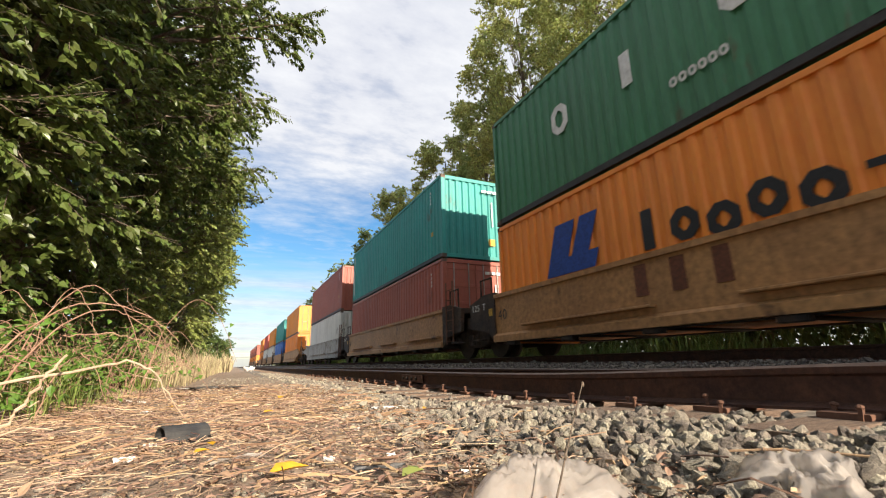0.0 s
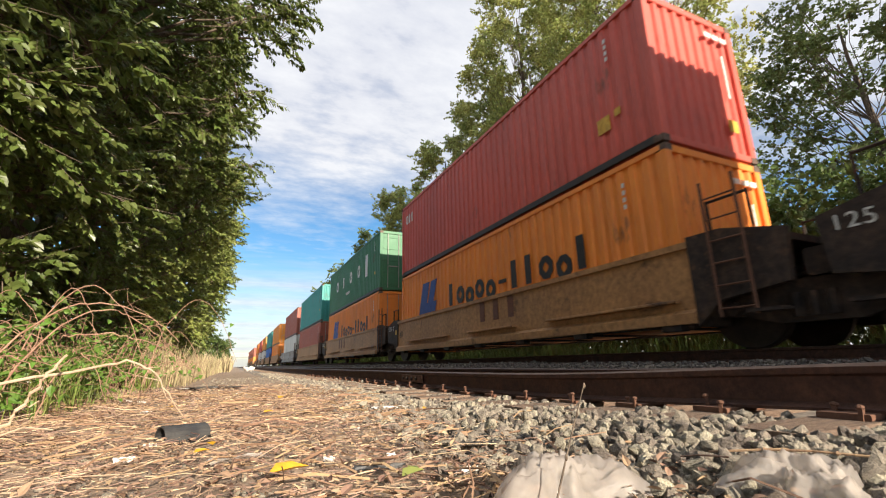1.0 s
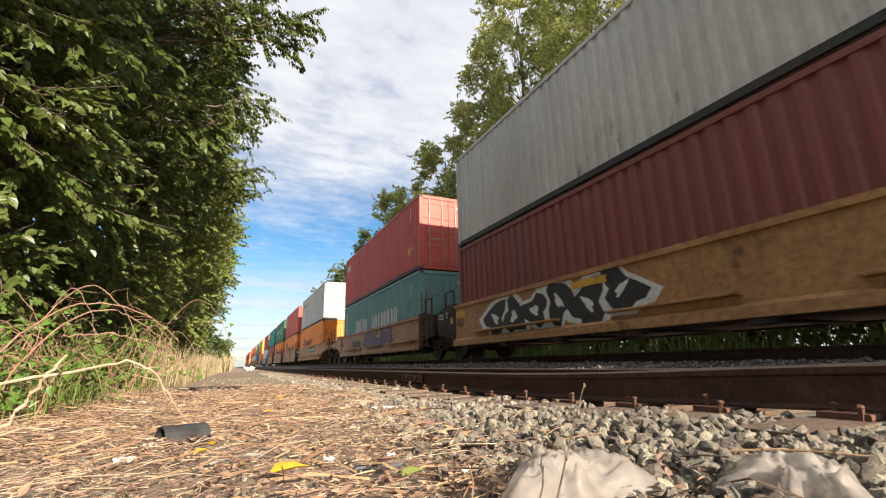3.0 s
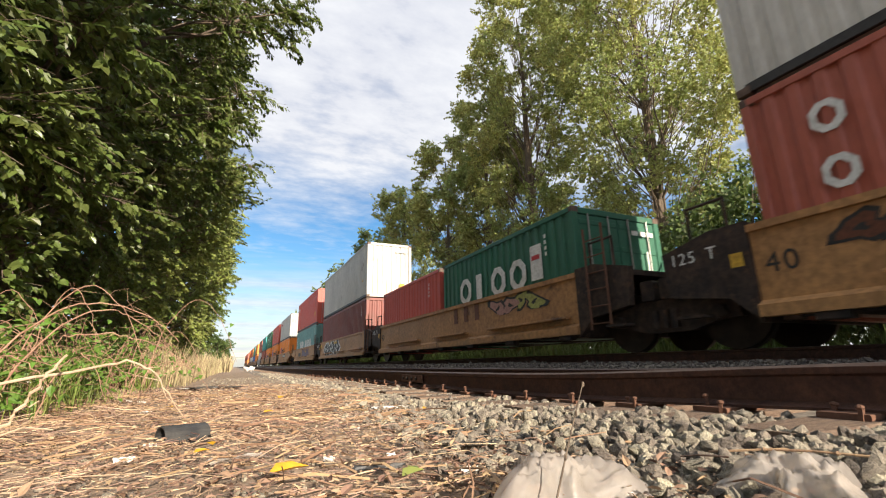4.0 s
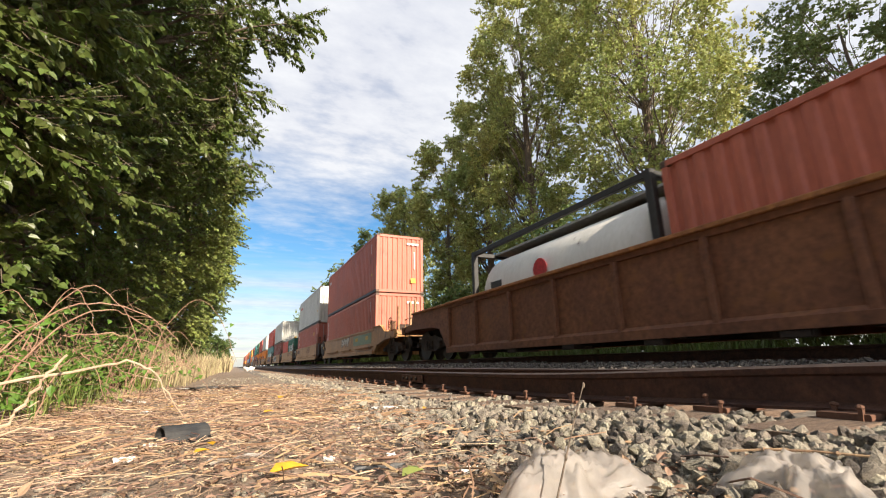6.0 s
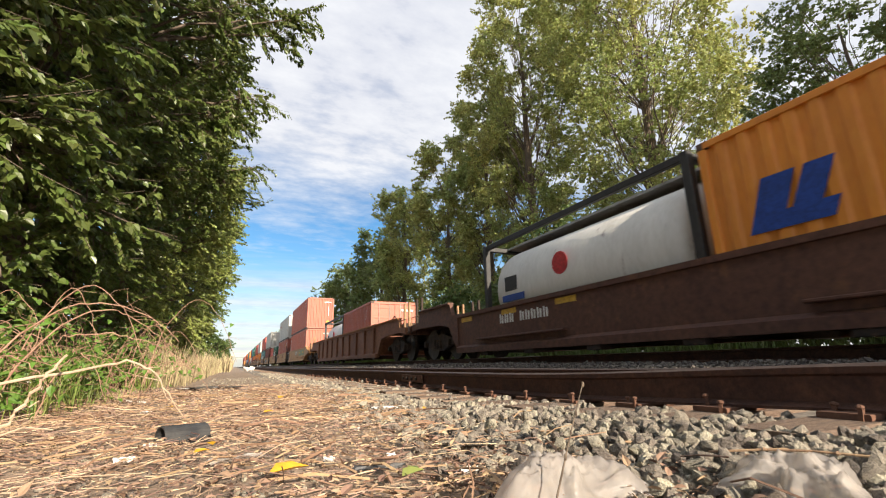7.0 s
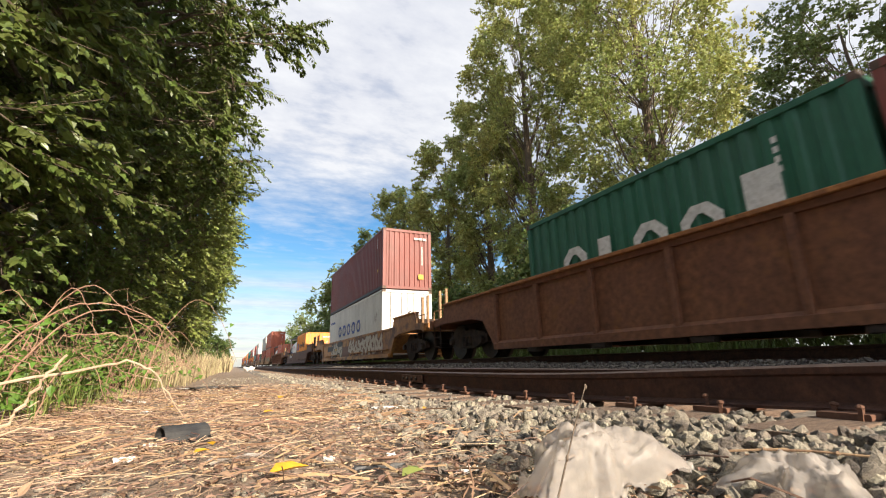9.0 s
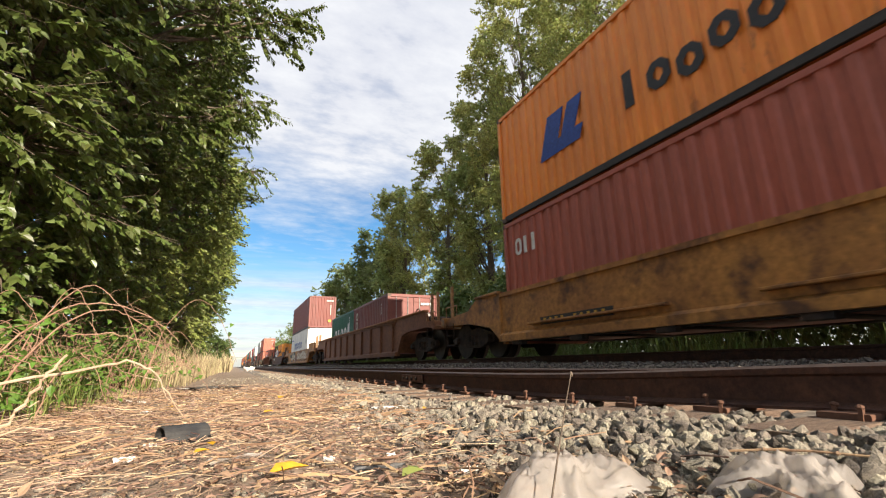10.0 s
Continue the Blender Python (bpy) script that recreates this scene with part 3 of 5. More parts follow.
    for q in (-0.95, -0.2, 0.3):
        part("brake_rod", Geo().tube([(q, e + sy * 0.9, 1.22), (q + 0.25, e + sy * 1.9, 1.3), (q + 0.1, e + sy * (far - 0.2), 1.2)], 0.022, 6), post, car)
    part("uncoupling_lever", Geo().tube([(-1.35, e + sy * (far + 0.12), 1.05), (-0.6, e + sy * (far + 0.16), 0.95), (-0.1, e + sy * (far + 0.3), 1.02)], 0.018, 6), post, car)
    part("air_hose", Geo().tube([(-0.35, e + sy * far, 0.85), (-0.38, e + sy * (far + 0.25), 0.55), (-0.25, e + sy * (far + 0.5), 0.5)], 0.03, 7), GRIME, car)
    if sy < 0:
        y, z = e - 1.55, 1.56
        ring = [(-1.05, y + 0.28 * math.cos(i / 16 * math.tau), z + 0.28 * math.sin(i / 16 * math.tau)) for i in range(17)]
        w = part("brake_wheel", Geo().tube(ring, 0.02, 6), SPIKE_RUST, car, "rusty spoked brake wheel")
        part("gearbox", Geo().box(-1.02, -0.82, y - 0.17, y + 0.17, 1.14, 1.7, 0.04), SPIKE_RUST, car)
        for i in range(4):
            q = i / 4 * math.pi
            part("spoke", Geo().tube([(-1.05, y + 0.28 * math.cos(q), z + 0.28 * math.sin(q)), (-1.05, y - 0.28 * math.cos(q), z - 0.28 * math.sin(q))], 0.013, 5), SPIKE_RUST, w)


def well_car(s_mid, paint_mat, label, front="joined", rear="joined", half=6.25, trucks=(True, True), ribs=False, top=1.50, bottom=0.35, rise=0.0):
    """One platform of a container well car. front and rear: joined to the next platform, or an open end with posts and a brake wheel."""
    car = tagged(new("well_car"), label, "railway car", "cars of the train")
    car["half"] = half

    def sill(sx):
        g = Geo()
        o = sx * 1.30
        sec = [(o, bottom + 0.20), (o + sx * 0.10, bottom + 0.14), (o + sx * 0.10, bottom), (o - sx * 0.06, bottom), (o - sx * 0.06, top), (o + sx * 0.05, top), (o + sx * 0.05, top - 0.09), (o, top - 0.10)]
        g.extrude(sec if sx < 0 else sec[::-1], -half, half)
        return g

    side = {}
    for sx in (-1, 1):
        side[sx] = part("side_sill", sill(sx), paint_mat, car)
    if ribs:
        rib = cached(("rib", top, bottom), lambda: Geo().box(-0.045, 0.045, -0.05, 0.05, bottom + 0.12, top - 0.09, 0.01).mesh("rib", paint_mat))
        for sx in (-1, 1):
            for y in np.arange(-half + 0.5, half, 1.62):
                part("rib", rib, None, side[sx]).location = (sx * 1.345, y, 0)
    else:
        for y0, y1 in ((-half + 0.25, -half + 3.2), (-half + 4.4, -half + 6.6), (half - 4.6, half - 1.2)):
            part("ledge", Geo().box(-1.43, -1.30, y0, y1, bottom + 0.30, bottom + 0.345, 0.01), paint_mat, side[-1])
    if ribs:
        for sx in (-1, 1):
            part("top_chord", Geo().box(sx * 1.31 - 0.11, sx * 1.31 + 0.11, -half, half, top, top + 0.07, 0.012), CHORD, car, "rusty orange top chord")
    elif paint_mat in (OCHRE,) and half < 7:
        cached_text(car, "40", 0.34, half - 0.12, bottom + 0.52, -1.305, "dark")
    for y in np.linspace(-half + 0.8, half - 0.8, 7):
        part("cross_member", cached(("xm", bottom), lambda: Geo().box(-1.3, 1.3, -0.12, 0.12, bottom - 0.02, bottom + 0.1, 0.01).mesh("cross_member", GRIME)), None, car).location = (0, y, 0)
    for y in np.arange(-half + 0.4, half - 0.2, 1.9):
        part("bracket", cached(("bk", bottom), lambda: Geo().box(-1.38, -1.22, -0.16, 0.16, bottom - 0.09, bottom + 0.0, 0.01).mesh("bracket", GRIME)), None, car).location = (0, y, 0)
    for sy, kind, tr in ((1, front, trucks[0]), (-1, rear, trucks[1])):
        car_end(car, sy, kind, sy * half, top, bottom, paint_mat, rise)
        if tr:
            truck_parts(car, sy * (half + {"joined": 1.55, "open": 1.9, "single": 2.0}[kind]))
    MOVERS.append((car, s_mid, 0.0, 0.0))
    return car


CHORD = material("rusty_chord", (0.36, 0.15, 0.045), (0.24, 0.095, 0.035), 5, 0.75, 0, 0.3, 30, fine=14)
POST = material("tan_post_paint", (0.40, 0.235, 0.10), (0.24, 0.125, 0.06), 6, 0.6, 0, 0.2, 30, rust=RUST, rust_amount=0.2)


def ring(w, h, t, x):
    """An upright eight-sided ring of stroke t, lying on a side at x; its corner at y = 0, z = 0, running towards -y."""
    def loop(a):
        c = min(w, h) * 0.3 - a * 0.4
        return [(-a - c, a), (-w + a + c, a), (-w + a, a + c), (-w + a, h - a - c), (-w + a + c, h - a), (-a - c, h - a), (-a, h - a - c), (-a, a + c)]
    g = Geo()
    o, i = loop(0), loop(t)
    g.add([(q, y, z) for q in (x - 0.005, x + 0.006) for y, z in (*o, *i)],
          [(k, (k + 1) % 8, 8 + (k + 1) % 8, 8 + k) for k in range(8)] + [(16 + k, k, (k + 1) % 8, 16 + (k + 1) % 8) for k in range(8)])
    return g


def name_bars(ob, x, colour, start, z, word, pitch, h):
    """Plain shapes in the rhythm of a painted word: A a tall bar, N two of them, O a tall ring, a a low ring, p one that hangs lower, - a dash, a space a gap."""
    y = ob["half"] - start
    for ch in word:
        if ch in "Oap":
            hh = h if ch == "O" else 0.74 * h
            me = cached(("ring", round(pitch, 3), round(hh, 3), x, colour), lambda: ring(pitch * 0.8, hh, min(pitch * 0.24, h * 0.2), x).mesh("marking", MARK[colour]))
            part("marking", me, None, ob).location = (0, y, z - (0.16 * h if ch == "p" else 0))
        elif ch == "N":
            for a in (0.05, 0.5):
                part("marking", Geo().box(x - 0.005, x + 0.006, y - pitch * (a + 0.26), y - pitch * a, z, z + h * (1 - 0.3 * a), 0.002), MARK[colour], ob)
        elif ch != " ":
            w, lo, hi = (0.6, 0.3, 0.44) if ch == "-" else (0.36, 0, 1)
            part("marking", Geo().box(x - 0.005, x + 0.006, y - pitch * (w + 0.1), y - pitch * 0.1, z + lo * h, z + hi * h, 0.002), MARK[colour], ob)
        y -= pitch


def orange_marks(ob, z, start, k, name_z, name_start, pitch, h):
    """A blue emblem of two leaning strokes joined at the foot, and a dark row beside it."""
    patch(ob, "blue", start, 0.52 * k, z, 0.95 * k, 0.34 * k)
    patch(ob, "blue", start + 0.72 * k, 0.42 * k, z + 0.3 * k, 0.65 * k, 0.28 * k)
    patch(ob, "blue", start + 0.5 * k, 0.75 * k, z + 0.002, 0.3 * k, 0.12 * k, -1.2185)
    name_bars(ob, -1.219, "black", name_start, name_z, "Aapap-AAapA", pitch, h)


def graffiti(car, start, width, z, height, fill, line, seed, n=8):
    """Swollen spray-painted forms that overlap along a car's side, each with a broad outline; no letters."""
    rng = random.Random(seed)
    g = Geo()
    for i in range(n):
        cy = car["half"] - start - width * (i + 0.5) / n
        cz = z + height * (0.5 + rng.uniform(-0.12, 0.12))
        ry, rz, tilt, k = width / n * rng.uniform(0.6, 0.85), height * rng.uniform(0.36, 0.52), rng.uniform(-0.5, 0.5), rng.uniform(0, 6)
        for j, (scale, m) in enumerate(((1.0, 1), (0.74, 0), (0.24, 1))):
            pts = []
            for q in range(14):
                a = q / 14 * math.tau
                r = (1 + 0.26 * math.sin(3 * a + k) + 0.14 * math.sin(5 * a - k)) * scale
                u, w = ry * r * math.cos(a), rz * r * math.sin(a)
                zz = min(max(cz + w + tilt * u * (1 if j < 2 else -1), z), z + height)
                pts.append((-1.306 - 0.0012 * i - 0.0004 * j - (0.002 if j else 0), cy + u - tilt * w * 0.6, zz))
            g.add(pts, [tuple(range(13, -1, -1))], m)
    tagged(part("scrawl", g, [MARK[fill], MARK[line]], car, "overlapping spray-painted shapes"), kind="stuff")


def tank(s, level, label):
    """A tank container: a steel frame round a white barrel with rounded ends."""
    ob = tagged(new("tank_container"), label, "tank container", "containers on the train")
    L, H, W = 3.03, 2.59, 1.219
    g = Geo().lathe([(-L + 0.12, 0.25), (-L + 0.16, 0.7), (-L + 0.3, 1.0), (-L + 0.5, 1.13), (L - 0.5, 1.13), (L - 0.3, 1.0), (L - 0.16, 0.7), (L - 0.12, 0.25)], (0, 0, 1.32), "y", 36)
    part("barrel", g, PAINT["white"], ob, smooth=True)
    for sx in (-1, 1):
        part("bottom_rail", Geo().box(sx * 1.15 - 0.06, sx * 1.15 + 0.06, -L, L, 0, 0.15, 0.01), MARK["dark"], ob)
        part("top_rail", Geo().box(sx * 1.15 - 0.05, sx * 1.15 + 0.05, -L, L, H - 0.12, H, 0.01), MARK["dark"], ob)
        for sy in (-1, 1):
            part("corner_post", Geo().box(sx * 1.15 - 0.07, sx * 1.15 + 0.07, sy * (L - 0.07) - 0.07, sy * (L - 0.07) + 0.07, 0, H, 0.012), MARK["dark"], ob)
            part("brace", Geo().tube([(sx * 1.15, sy * (L - 0.1), 0.15), (sx * 1.15, sy * (L - 1.1), 0.35)], 0.04, 6), MARK["dark"], ob)
    for sy in (-1, 1):
        part("header", Geo().box(-W, W, sy * (L - 0.07) - 0.06, sy * (L - 0.07) + 0.06, H - 0.13, H - 0.01, 0.01), MARK["dark"], ob)
    part("walkway", Geo().box(-0.5, 0.5, -L + 0.1, L - 0.1, H - 0.06, H - 0.01), ROD, ob)
    ob["half"] = L
    em = Geo().lathe([(-0.004, 0.24), (0.01, 0.24)], (-1.135, 0.1, 1.55), "x", 20)
    part("emblem", em, MARK["red"], ob)
    patch(ob, "blue", 0.7, 0.9, 1.0, 0.16, x=-1.12)
    patch(ob, "dark", 0.85, 0.5, 1.25, 0.35, x=-1.13)
    MOVERS.append((ob, s - L, level, 0.0))
    return ob


def build_train():
    C = container
    # platforms far ahead
    ahead = [(124.0, "orange", "orange", "yellow"), (108.2, "red", "white", None), (92.6, "yellow", "white", None), (76.6, "teal", "blue", None)]
    for s in (203.0, 187.0, 171.0, 155.0):
        C("white" if s % 2 < 0.5 and s > 180 else "brown_red", s, UPPER, "faded container far along the train")
        C("orange", s, LOWER, "faded container far along the train")
        well_car(s - 6.1, OCHRE, "dusty ochre well car far along the train", "joined", "open" if s < 160 else "joined", trucks=(True, s < 160))
    for i, (s, up, lo, _) in enumerate(ahead):
        C(up, s, UPPER, f"sunlit {up} steel container stacked on top", end="doors")
        C(lo, s, LOWER, f"{lo} steel container in a well car", end="doors")
        well_car(s - 6.1, OCHRE, "dusty ochre well car in the train", "open" if i == 0 else "joined", "joined", trucks=(True, False))
    C("yellow", 60.9, UPPER, "orange-yellow steel container stacked on top", end="doors")
    C("orange", 60.9, LOWER, "orange steel container in a well car", end="doors")
    well_car(54.8, OCHRE, "pale dusty well car with an open end", "joined", "open")
    # five joined platforms
    C("brown_red", 39.9, UPPER, "brown-red steel container stacked on top")
    C("white", 39.9, LOWER, "pale grey steel container in a well car")
    well_car(33.8, GREY_CAR, "pale grey dusty well car platform", "open", "joined", trucks=(True, False))
    a = C("teal", 24.65, UPPER, "bright teal corrugated container stacked on top")
    marks(a, "white", 0.25, 0.2, [2.2], 0.4, 0.05)
    C("brown_red", 24.65, LOWER, "brown-red container with closed doors in a well car", end="doors")
    well_car(18.55, OCHRE, "ochre well car platform, dusty and scraped", trucks=(True, False))
    a = C("green", 9.1, UPPER, "dark green corrugated container with pale bars", end="doors")
    for i, ch in enumerate("OAOO"):
        name_bars(a, -1.219, "white", 2.4 + i * 1.86, 1.3, ch, 0.62, 0.66)
    patch(a, "white", 9.6, 0.42, 1.05, 1.15)
    name_bars(a, -1.219, "white", 5.2, 0.74, "aaaaaa", 0.16, 0.22)
    a = C("orange", 9.1, LOWER, "bright orange corrugated container with dark bars and blue emblem", end="doors")
    orange_marks(a, 1.25, 1.84, 1.1, 1.27, 4.26, 0.57, 0.66)
    c = well_car(3.0, OCHRE, "ochre well car platform with faded markings", trucks=(True, False))
    name_bars(c, -1.305, "rust", 4.2, 0.85, "AAA", 0.66, 0.5)
    a = C("red", -6.2, UPPER, "red corrugated container stacked on top")
    name_bars(a, -1.219, "white", 0.5, 2.05, "OAA", 0.28, 0.36)
    patch(a, "yellow", 10.9, 0.3, 0.7, 0.3)
    a = C("orange", -6.2, LOWER, "bright orange corrugated container with dark bars and blue emblem")
    orange_marks(a, 1.25, 1.84, 1.1, 1.27, 4.26, 0.57, 0.66)
    c = well_car(-12.3, OCHRE, "ochre well car platform with faded markings", trucks=(True, False))
    name_bars(c, -1.305, "rust", 6.4, 0.9, "AAA", 0.66, 0.5)
    a = C("grey", -21.5, UPPER, "pale grey corrugated container stacked on top")
    name_bars(a, -1.219, "red", 1.3, 2.1, "aaaaa", 0.27, 0.34)
    a = C("orange", -21.5, LOWER, "bright orange corrugated container with dark bars and blue emblem")
    orange_marks(a, 1.3, 2.0, 0.75, 1.36, 3.63, 0.315, 0.54)
    c = well_car(-27.6, OCHRE, "ochre well car platform with an open end", "joined", "open")
    patch(c, "dark", 6.1, 3.2, 0.98, 0.34, x=-1.305)
    name_bars(c, -1.31, "white", 6.25, 1.05, "NNNN NNNNNN", 0.26, 0.2)
    # the next five
    a = C("red", -41.0, UPPER, "red corrugated container stacked on top", end="doors")
    name_bars(a, -1.219, "white", 0.5, 2.05, "OAA", 0.28, 0.36)
    patch(a, "yellow", 11.0, 0.28, 0.7, 0.3)
    a = C("sea", -41.0, LOWER, "faded sea-green container with white bars", end="doors")
    name_bars(a, -1.219, "white", 2.9, 1.2, "NNANN  NNANNANN", 0.46, 0.68)
    for i in range(4):
        name_bars(a, -1.219, "white", 0.62, 1.18 + i * 0.33, "O", 0.36, 0.26)
    c = well_car(-47.1, OCHRE, "ochre well car platform with painted scrawl", "open", "joined", trucks=(True, False))
    patch(c, "dark", 2.8, 1.6, 0.75, 0.32, x=-1.305)
    graffiti(c, 5.2, 4.2, 0.62, 0.84, "violet", "rust", 11, 7)
    patch(c, "yellow", 7.4, 0.5, 1.05, 0.12, x=-1.322)
    a = C("grey", -56.3, UPPER, "pale grey corrugated container stacked on top")
    a = C("maroon", -56.3, LOWER, "maroon corrugated container in a well car")
    c = well_car(-62.4, OCHRE, "ochre well car platform covered in dark scrawl", trucks=(True, False))
    patch(c, "yellow", 0.05, 0.55, 1.12, 0.2, x=-1.305)
    graffiti(c, 1.8, 4.8, 0.38, 1.1, "dark", "white", 12, 6)
    patch(c, "yellow", 5.0, 0.9, 1.2, 0.13, x=-1.322)
    a = C("red", -71.4, LOWER, "short red container in a well car", 6.058, 2.591)
    a = C("dark_green", -77.75, LOWER, "short green container with white bars", 6.058, 2.591, "doors")
    for i, ch in enumerate("OAOO"):
        name_bars(a, -1.219, "white", 1.15 + i * 0.87, 1.18, ch, 0.8, 0.72)
    patch(a, "white", 4.6, 0.4, 1.3, 0.78)
    patch(a, "red", 4.65, 0.28, 1.75, 0.1, x=-1.225)
    c = well_car(-77.6, OCHRE, "ochre well car platform with rusty bars and scrawl", trucks=(True, False))
    name_bars(c, -1.305, "rust", 7.2, 0.98, "AAA", 0.62, 0.44)
    graffiti(c, 9.4, 1.1, 0.98, 0.42, "pink", "dark", 14, 2)
    graffiti(c, 10.4, 1.0, 0.98, 0.42, "lime", "dark", 15, 2)
    a = C("grey", -87.15, UPPER, "pale grey corrugated container stacked on top")
    name_bars(a, -1.219, "red", 0.9, 2.05, "aaaaa", 0.27, 0.34)
    a = C("brown_red", -87.15, LOWER, "brown-red container with closed doors", end="doors")
    for zz in (2.03, 1.36):
        name_bars(a, -1.219, "white", 0.7, zz, "O", 0.42, 0.38)
    patch(a, "yellow", 9.9, 0.28, 2.0, 0.25, 0.05)
    c = well_car(-93.25, OCHRE, "ochre well car platform with faded rusty bars", trucks=(True, False))
    name_bars(c, -1.305, "rust", 7.2, 0.95, "AAA", 0.62, 0.5)
    graffiti(c, 0.9, 1.5, 0.98, 0.4, "rust", "dark", 16, 4)
    a = C("rose", -103.05, UPPER, "faded rose-red corrugated container stacked on top")
    marks(a, "white", 0.4, 0.22, [0.2] * 3, 2.2, 0.5)
    a = C("rose", -103.05, LOWER, "faded rose-red corrugated container in a well car")
    for i in range(5):
        name_bars(a, -1.219, "white", 0.42, 2.2 - i * 0.33, "O", 0.3, 0.26)
    c = well_car(-109.15, OCHRE, "ochre well car with painted patch and open end", "joined", "open")
    patch(c, "teal", 8.5, 3.5, 0.84, 0.5, x=-1.305)
    graffiti(c, 5.6, 1.9, 0.88, 0.5, "cream", "dark", 17, 4)
    for q in (9.0, 11.0):
        patch(c, "yellow", q, 0.45, 1.05, 0.16, x=-1.312)
    # single cars
    tank(-124.7, LOWER, "white tank container in a dark frame")
    C("rose", -130.95, LOWER, "short faded red container in a brown car", 6.058, 2.591, "doors")
    well_car(-130.9, BROWN_CAR, "rust-brown ribbed well car", "single", "single", 7.6, ribs=True, top=1.58, bottom=0.18)
    tank(-147.9, LOWER, "white tank container with red and blue emblems")
    a = C("yellow", -154.1, LOWER, "short orange-yellow container with dark bars", 6.058, 2.591, "doors")
    orange_marks(a, 1.08, 0.5, 0.72, 1.34, 2.05, 0.31, 0.46)
    c = well_car(-154.1, DARK_BROWN_CAR, "dark brown smooth-sided well car", "single", "single", 7.6, top=1.22, bottom=0.15, rise=0.36)
    name_bars(c, -1.305, "white", 2.2, 0.78, "NNN NNNNN", 0.21, 0.22)
    for q in (0.2, 2.3, 4.3):
        patch(c, "yellow", q, 0.6, 0.98, 0.12, x=-1.305)
    C("maroon", -171.7, UPPER, "maroon corrugated container stacked on top")
    a = C("white", -171.7, LOWER, "white corrugated container with blue bars", end="doors")
    for i in range(5):
        name_bars(a, -1.219, "blue", 3.05 + i * 1.14, 1.26, "O", 0.92, 0.62)
    name_bars(a, -1.219, "blue", 0.5, 2.2, "aaaaaaaa", 0.17, 0.18)
    c = well_car(-177.8, YELLOW_CAR, "yellow-ochre well car covered in dark scrawl", "single", "single", 7.6, top=1.32, bottom=0.15, rise=0.3)
    patch(c, "dark", 1.6, 2.0, 0.75, 0.3, x=-1.305)
    graffiti(c, 2.9, 3.2, 0.2, 1.15, "cream", "dark", 18, 5)
    patch(c, "dark", 4.9, 1.2, 0.95, 0.38, x=-1.325)
    patch(c, "yellow", 4.2, 0.35, 0.75, 0.12, x=-1.325)
    patch(c, "rust", 6.3, 1.6, 0.3, 0.6, -0.2, x=-1.304)
    graffiti(c, 7.8, 6.4, 0.18, 1.15, "cream", "rust", 19, 10)
    a = C("dark_green", -195.0, LOWER, "short dark green container with white bars", 6.058, 2.591)
    for i, ch in enumerate("OAOO"):
        name_bars(a, -1.219, "white", 1.15 + i * 0.87, 1.0, ch, 0.8, 0.72)
    patch(a, "white", 4.7, 0.45, 1.15, 0.75)
    a = C("maroon", -201.15, LOWER, "short maroon container with pale bars", 6.058, 2.591, "doors")
    for zz in (1.86, 1.38):
        name_bars(a, -1.219, "cream", 0.55, zz, "O", 0.5, 0.42)
    well_car(-201.2, BROWN_CAR, "rust-brown ribbed well car", "single", "single", 7.6, ribs=True, top=1.58, bottom=0.18)
    a = C("orange", -216.55, UPPER, "bright orange corrugated container with blue emblem")
    orange_marks(a, 0.92, 1.68, 1.0, 0.88, 4.03, 0.54, 0.68)
    a = C("brown_red", -216.55, LOWER, "brown-red corrugated container in a yellow well car")
    name_bars(a, -1.219, "white", 0.5, 2.0, "OAA", 0.3, 0.4)
    c = well_car(-222.65, YELLOW_CAR, "yellow-ochre well car with an open end", "open", "joined")
    patch(c, "dark", 1.5, 2.0, 0.62, 0.16, x=-1.305)
    name_bars(c, -1.31, "yellow", 1.6, 0.65, "AAAA AAAAA", 0.18, 0.1)


GREY_CAR = material("grey_car_paint", (0.38, 0.36, 0.33), (0.27, 0.25, 0.23), 0.8, 0.65, 0, 0.2, 25, fine=10, rust=(0.12, 0.07, 0.04), rust_amount=0.3)
build_train()


# ---- vegetation ----
SWAY = []      # (part, pivot, amplitude in degrees, phase)


def leaf_mesh(name, base, along, up, length, width, mat, shaped=True):
    """Many leaves in one mesh: base points, directions along the blade, upper sides, sizes."""
    n = len(base)
    along = along / np.linalg.norm(along, axis=1, keepdims=True)
    side = np.cross(up, along)
    side /= np.linalg.norm(side, axis=1, keepdims=True) + 1e-9
    nor = np.cross(along, side)
    L, W = length[:, None], width[:, None]
    if shaped:
        v = np.stack([base, base + along * L * 0.25 + side * W * 0.46 + nor * W * 0.16, base + along * L * 0.62 + side * W * 0.36 + nor * W * 0.10,
                      base + along * L - nor * L * 0.10, base + along * L * 0.62 - side * W * 0.36 + nor * W * 0.10, base + along * L * 0.25 - side * W * 0.46 + nor * W * 0.16], 1)
        f = np.array([[0, 1, 2, 3], [0, 3, 4, 5]])
        k = 6
    else:
        v = np.stack([base, base + along * L * 0.45 + side * W * 0.5 + nor * W * 0.12, base + along * L, base + along * L * 0.45 - side * W * 0.5 + nor * W * 0.12], 1)
        f = np.array([[0, 1, 2, 3]])
        k = 4
    faces = (f[None] + (np.arange(n) * k)[:, None, None]).reshape(-1, 4)
    return soup(name, v.reshape(-1, 3), faces, mat)


def unit(rng, n):
    v = rng.normal(size=(n, 3))
    return v / np.linalg.norm(v, axis=1, keepdims=True)


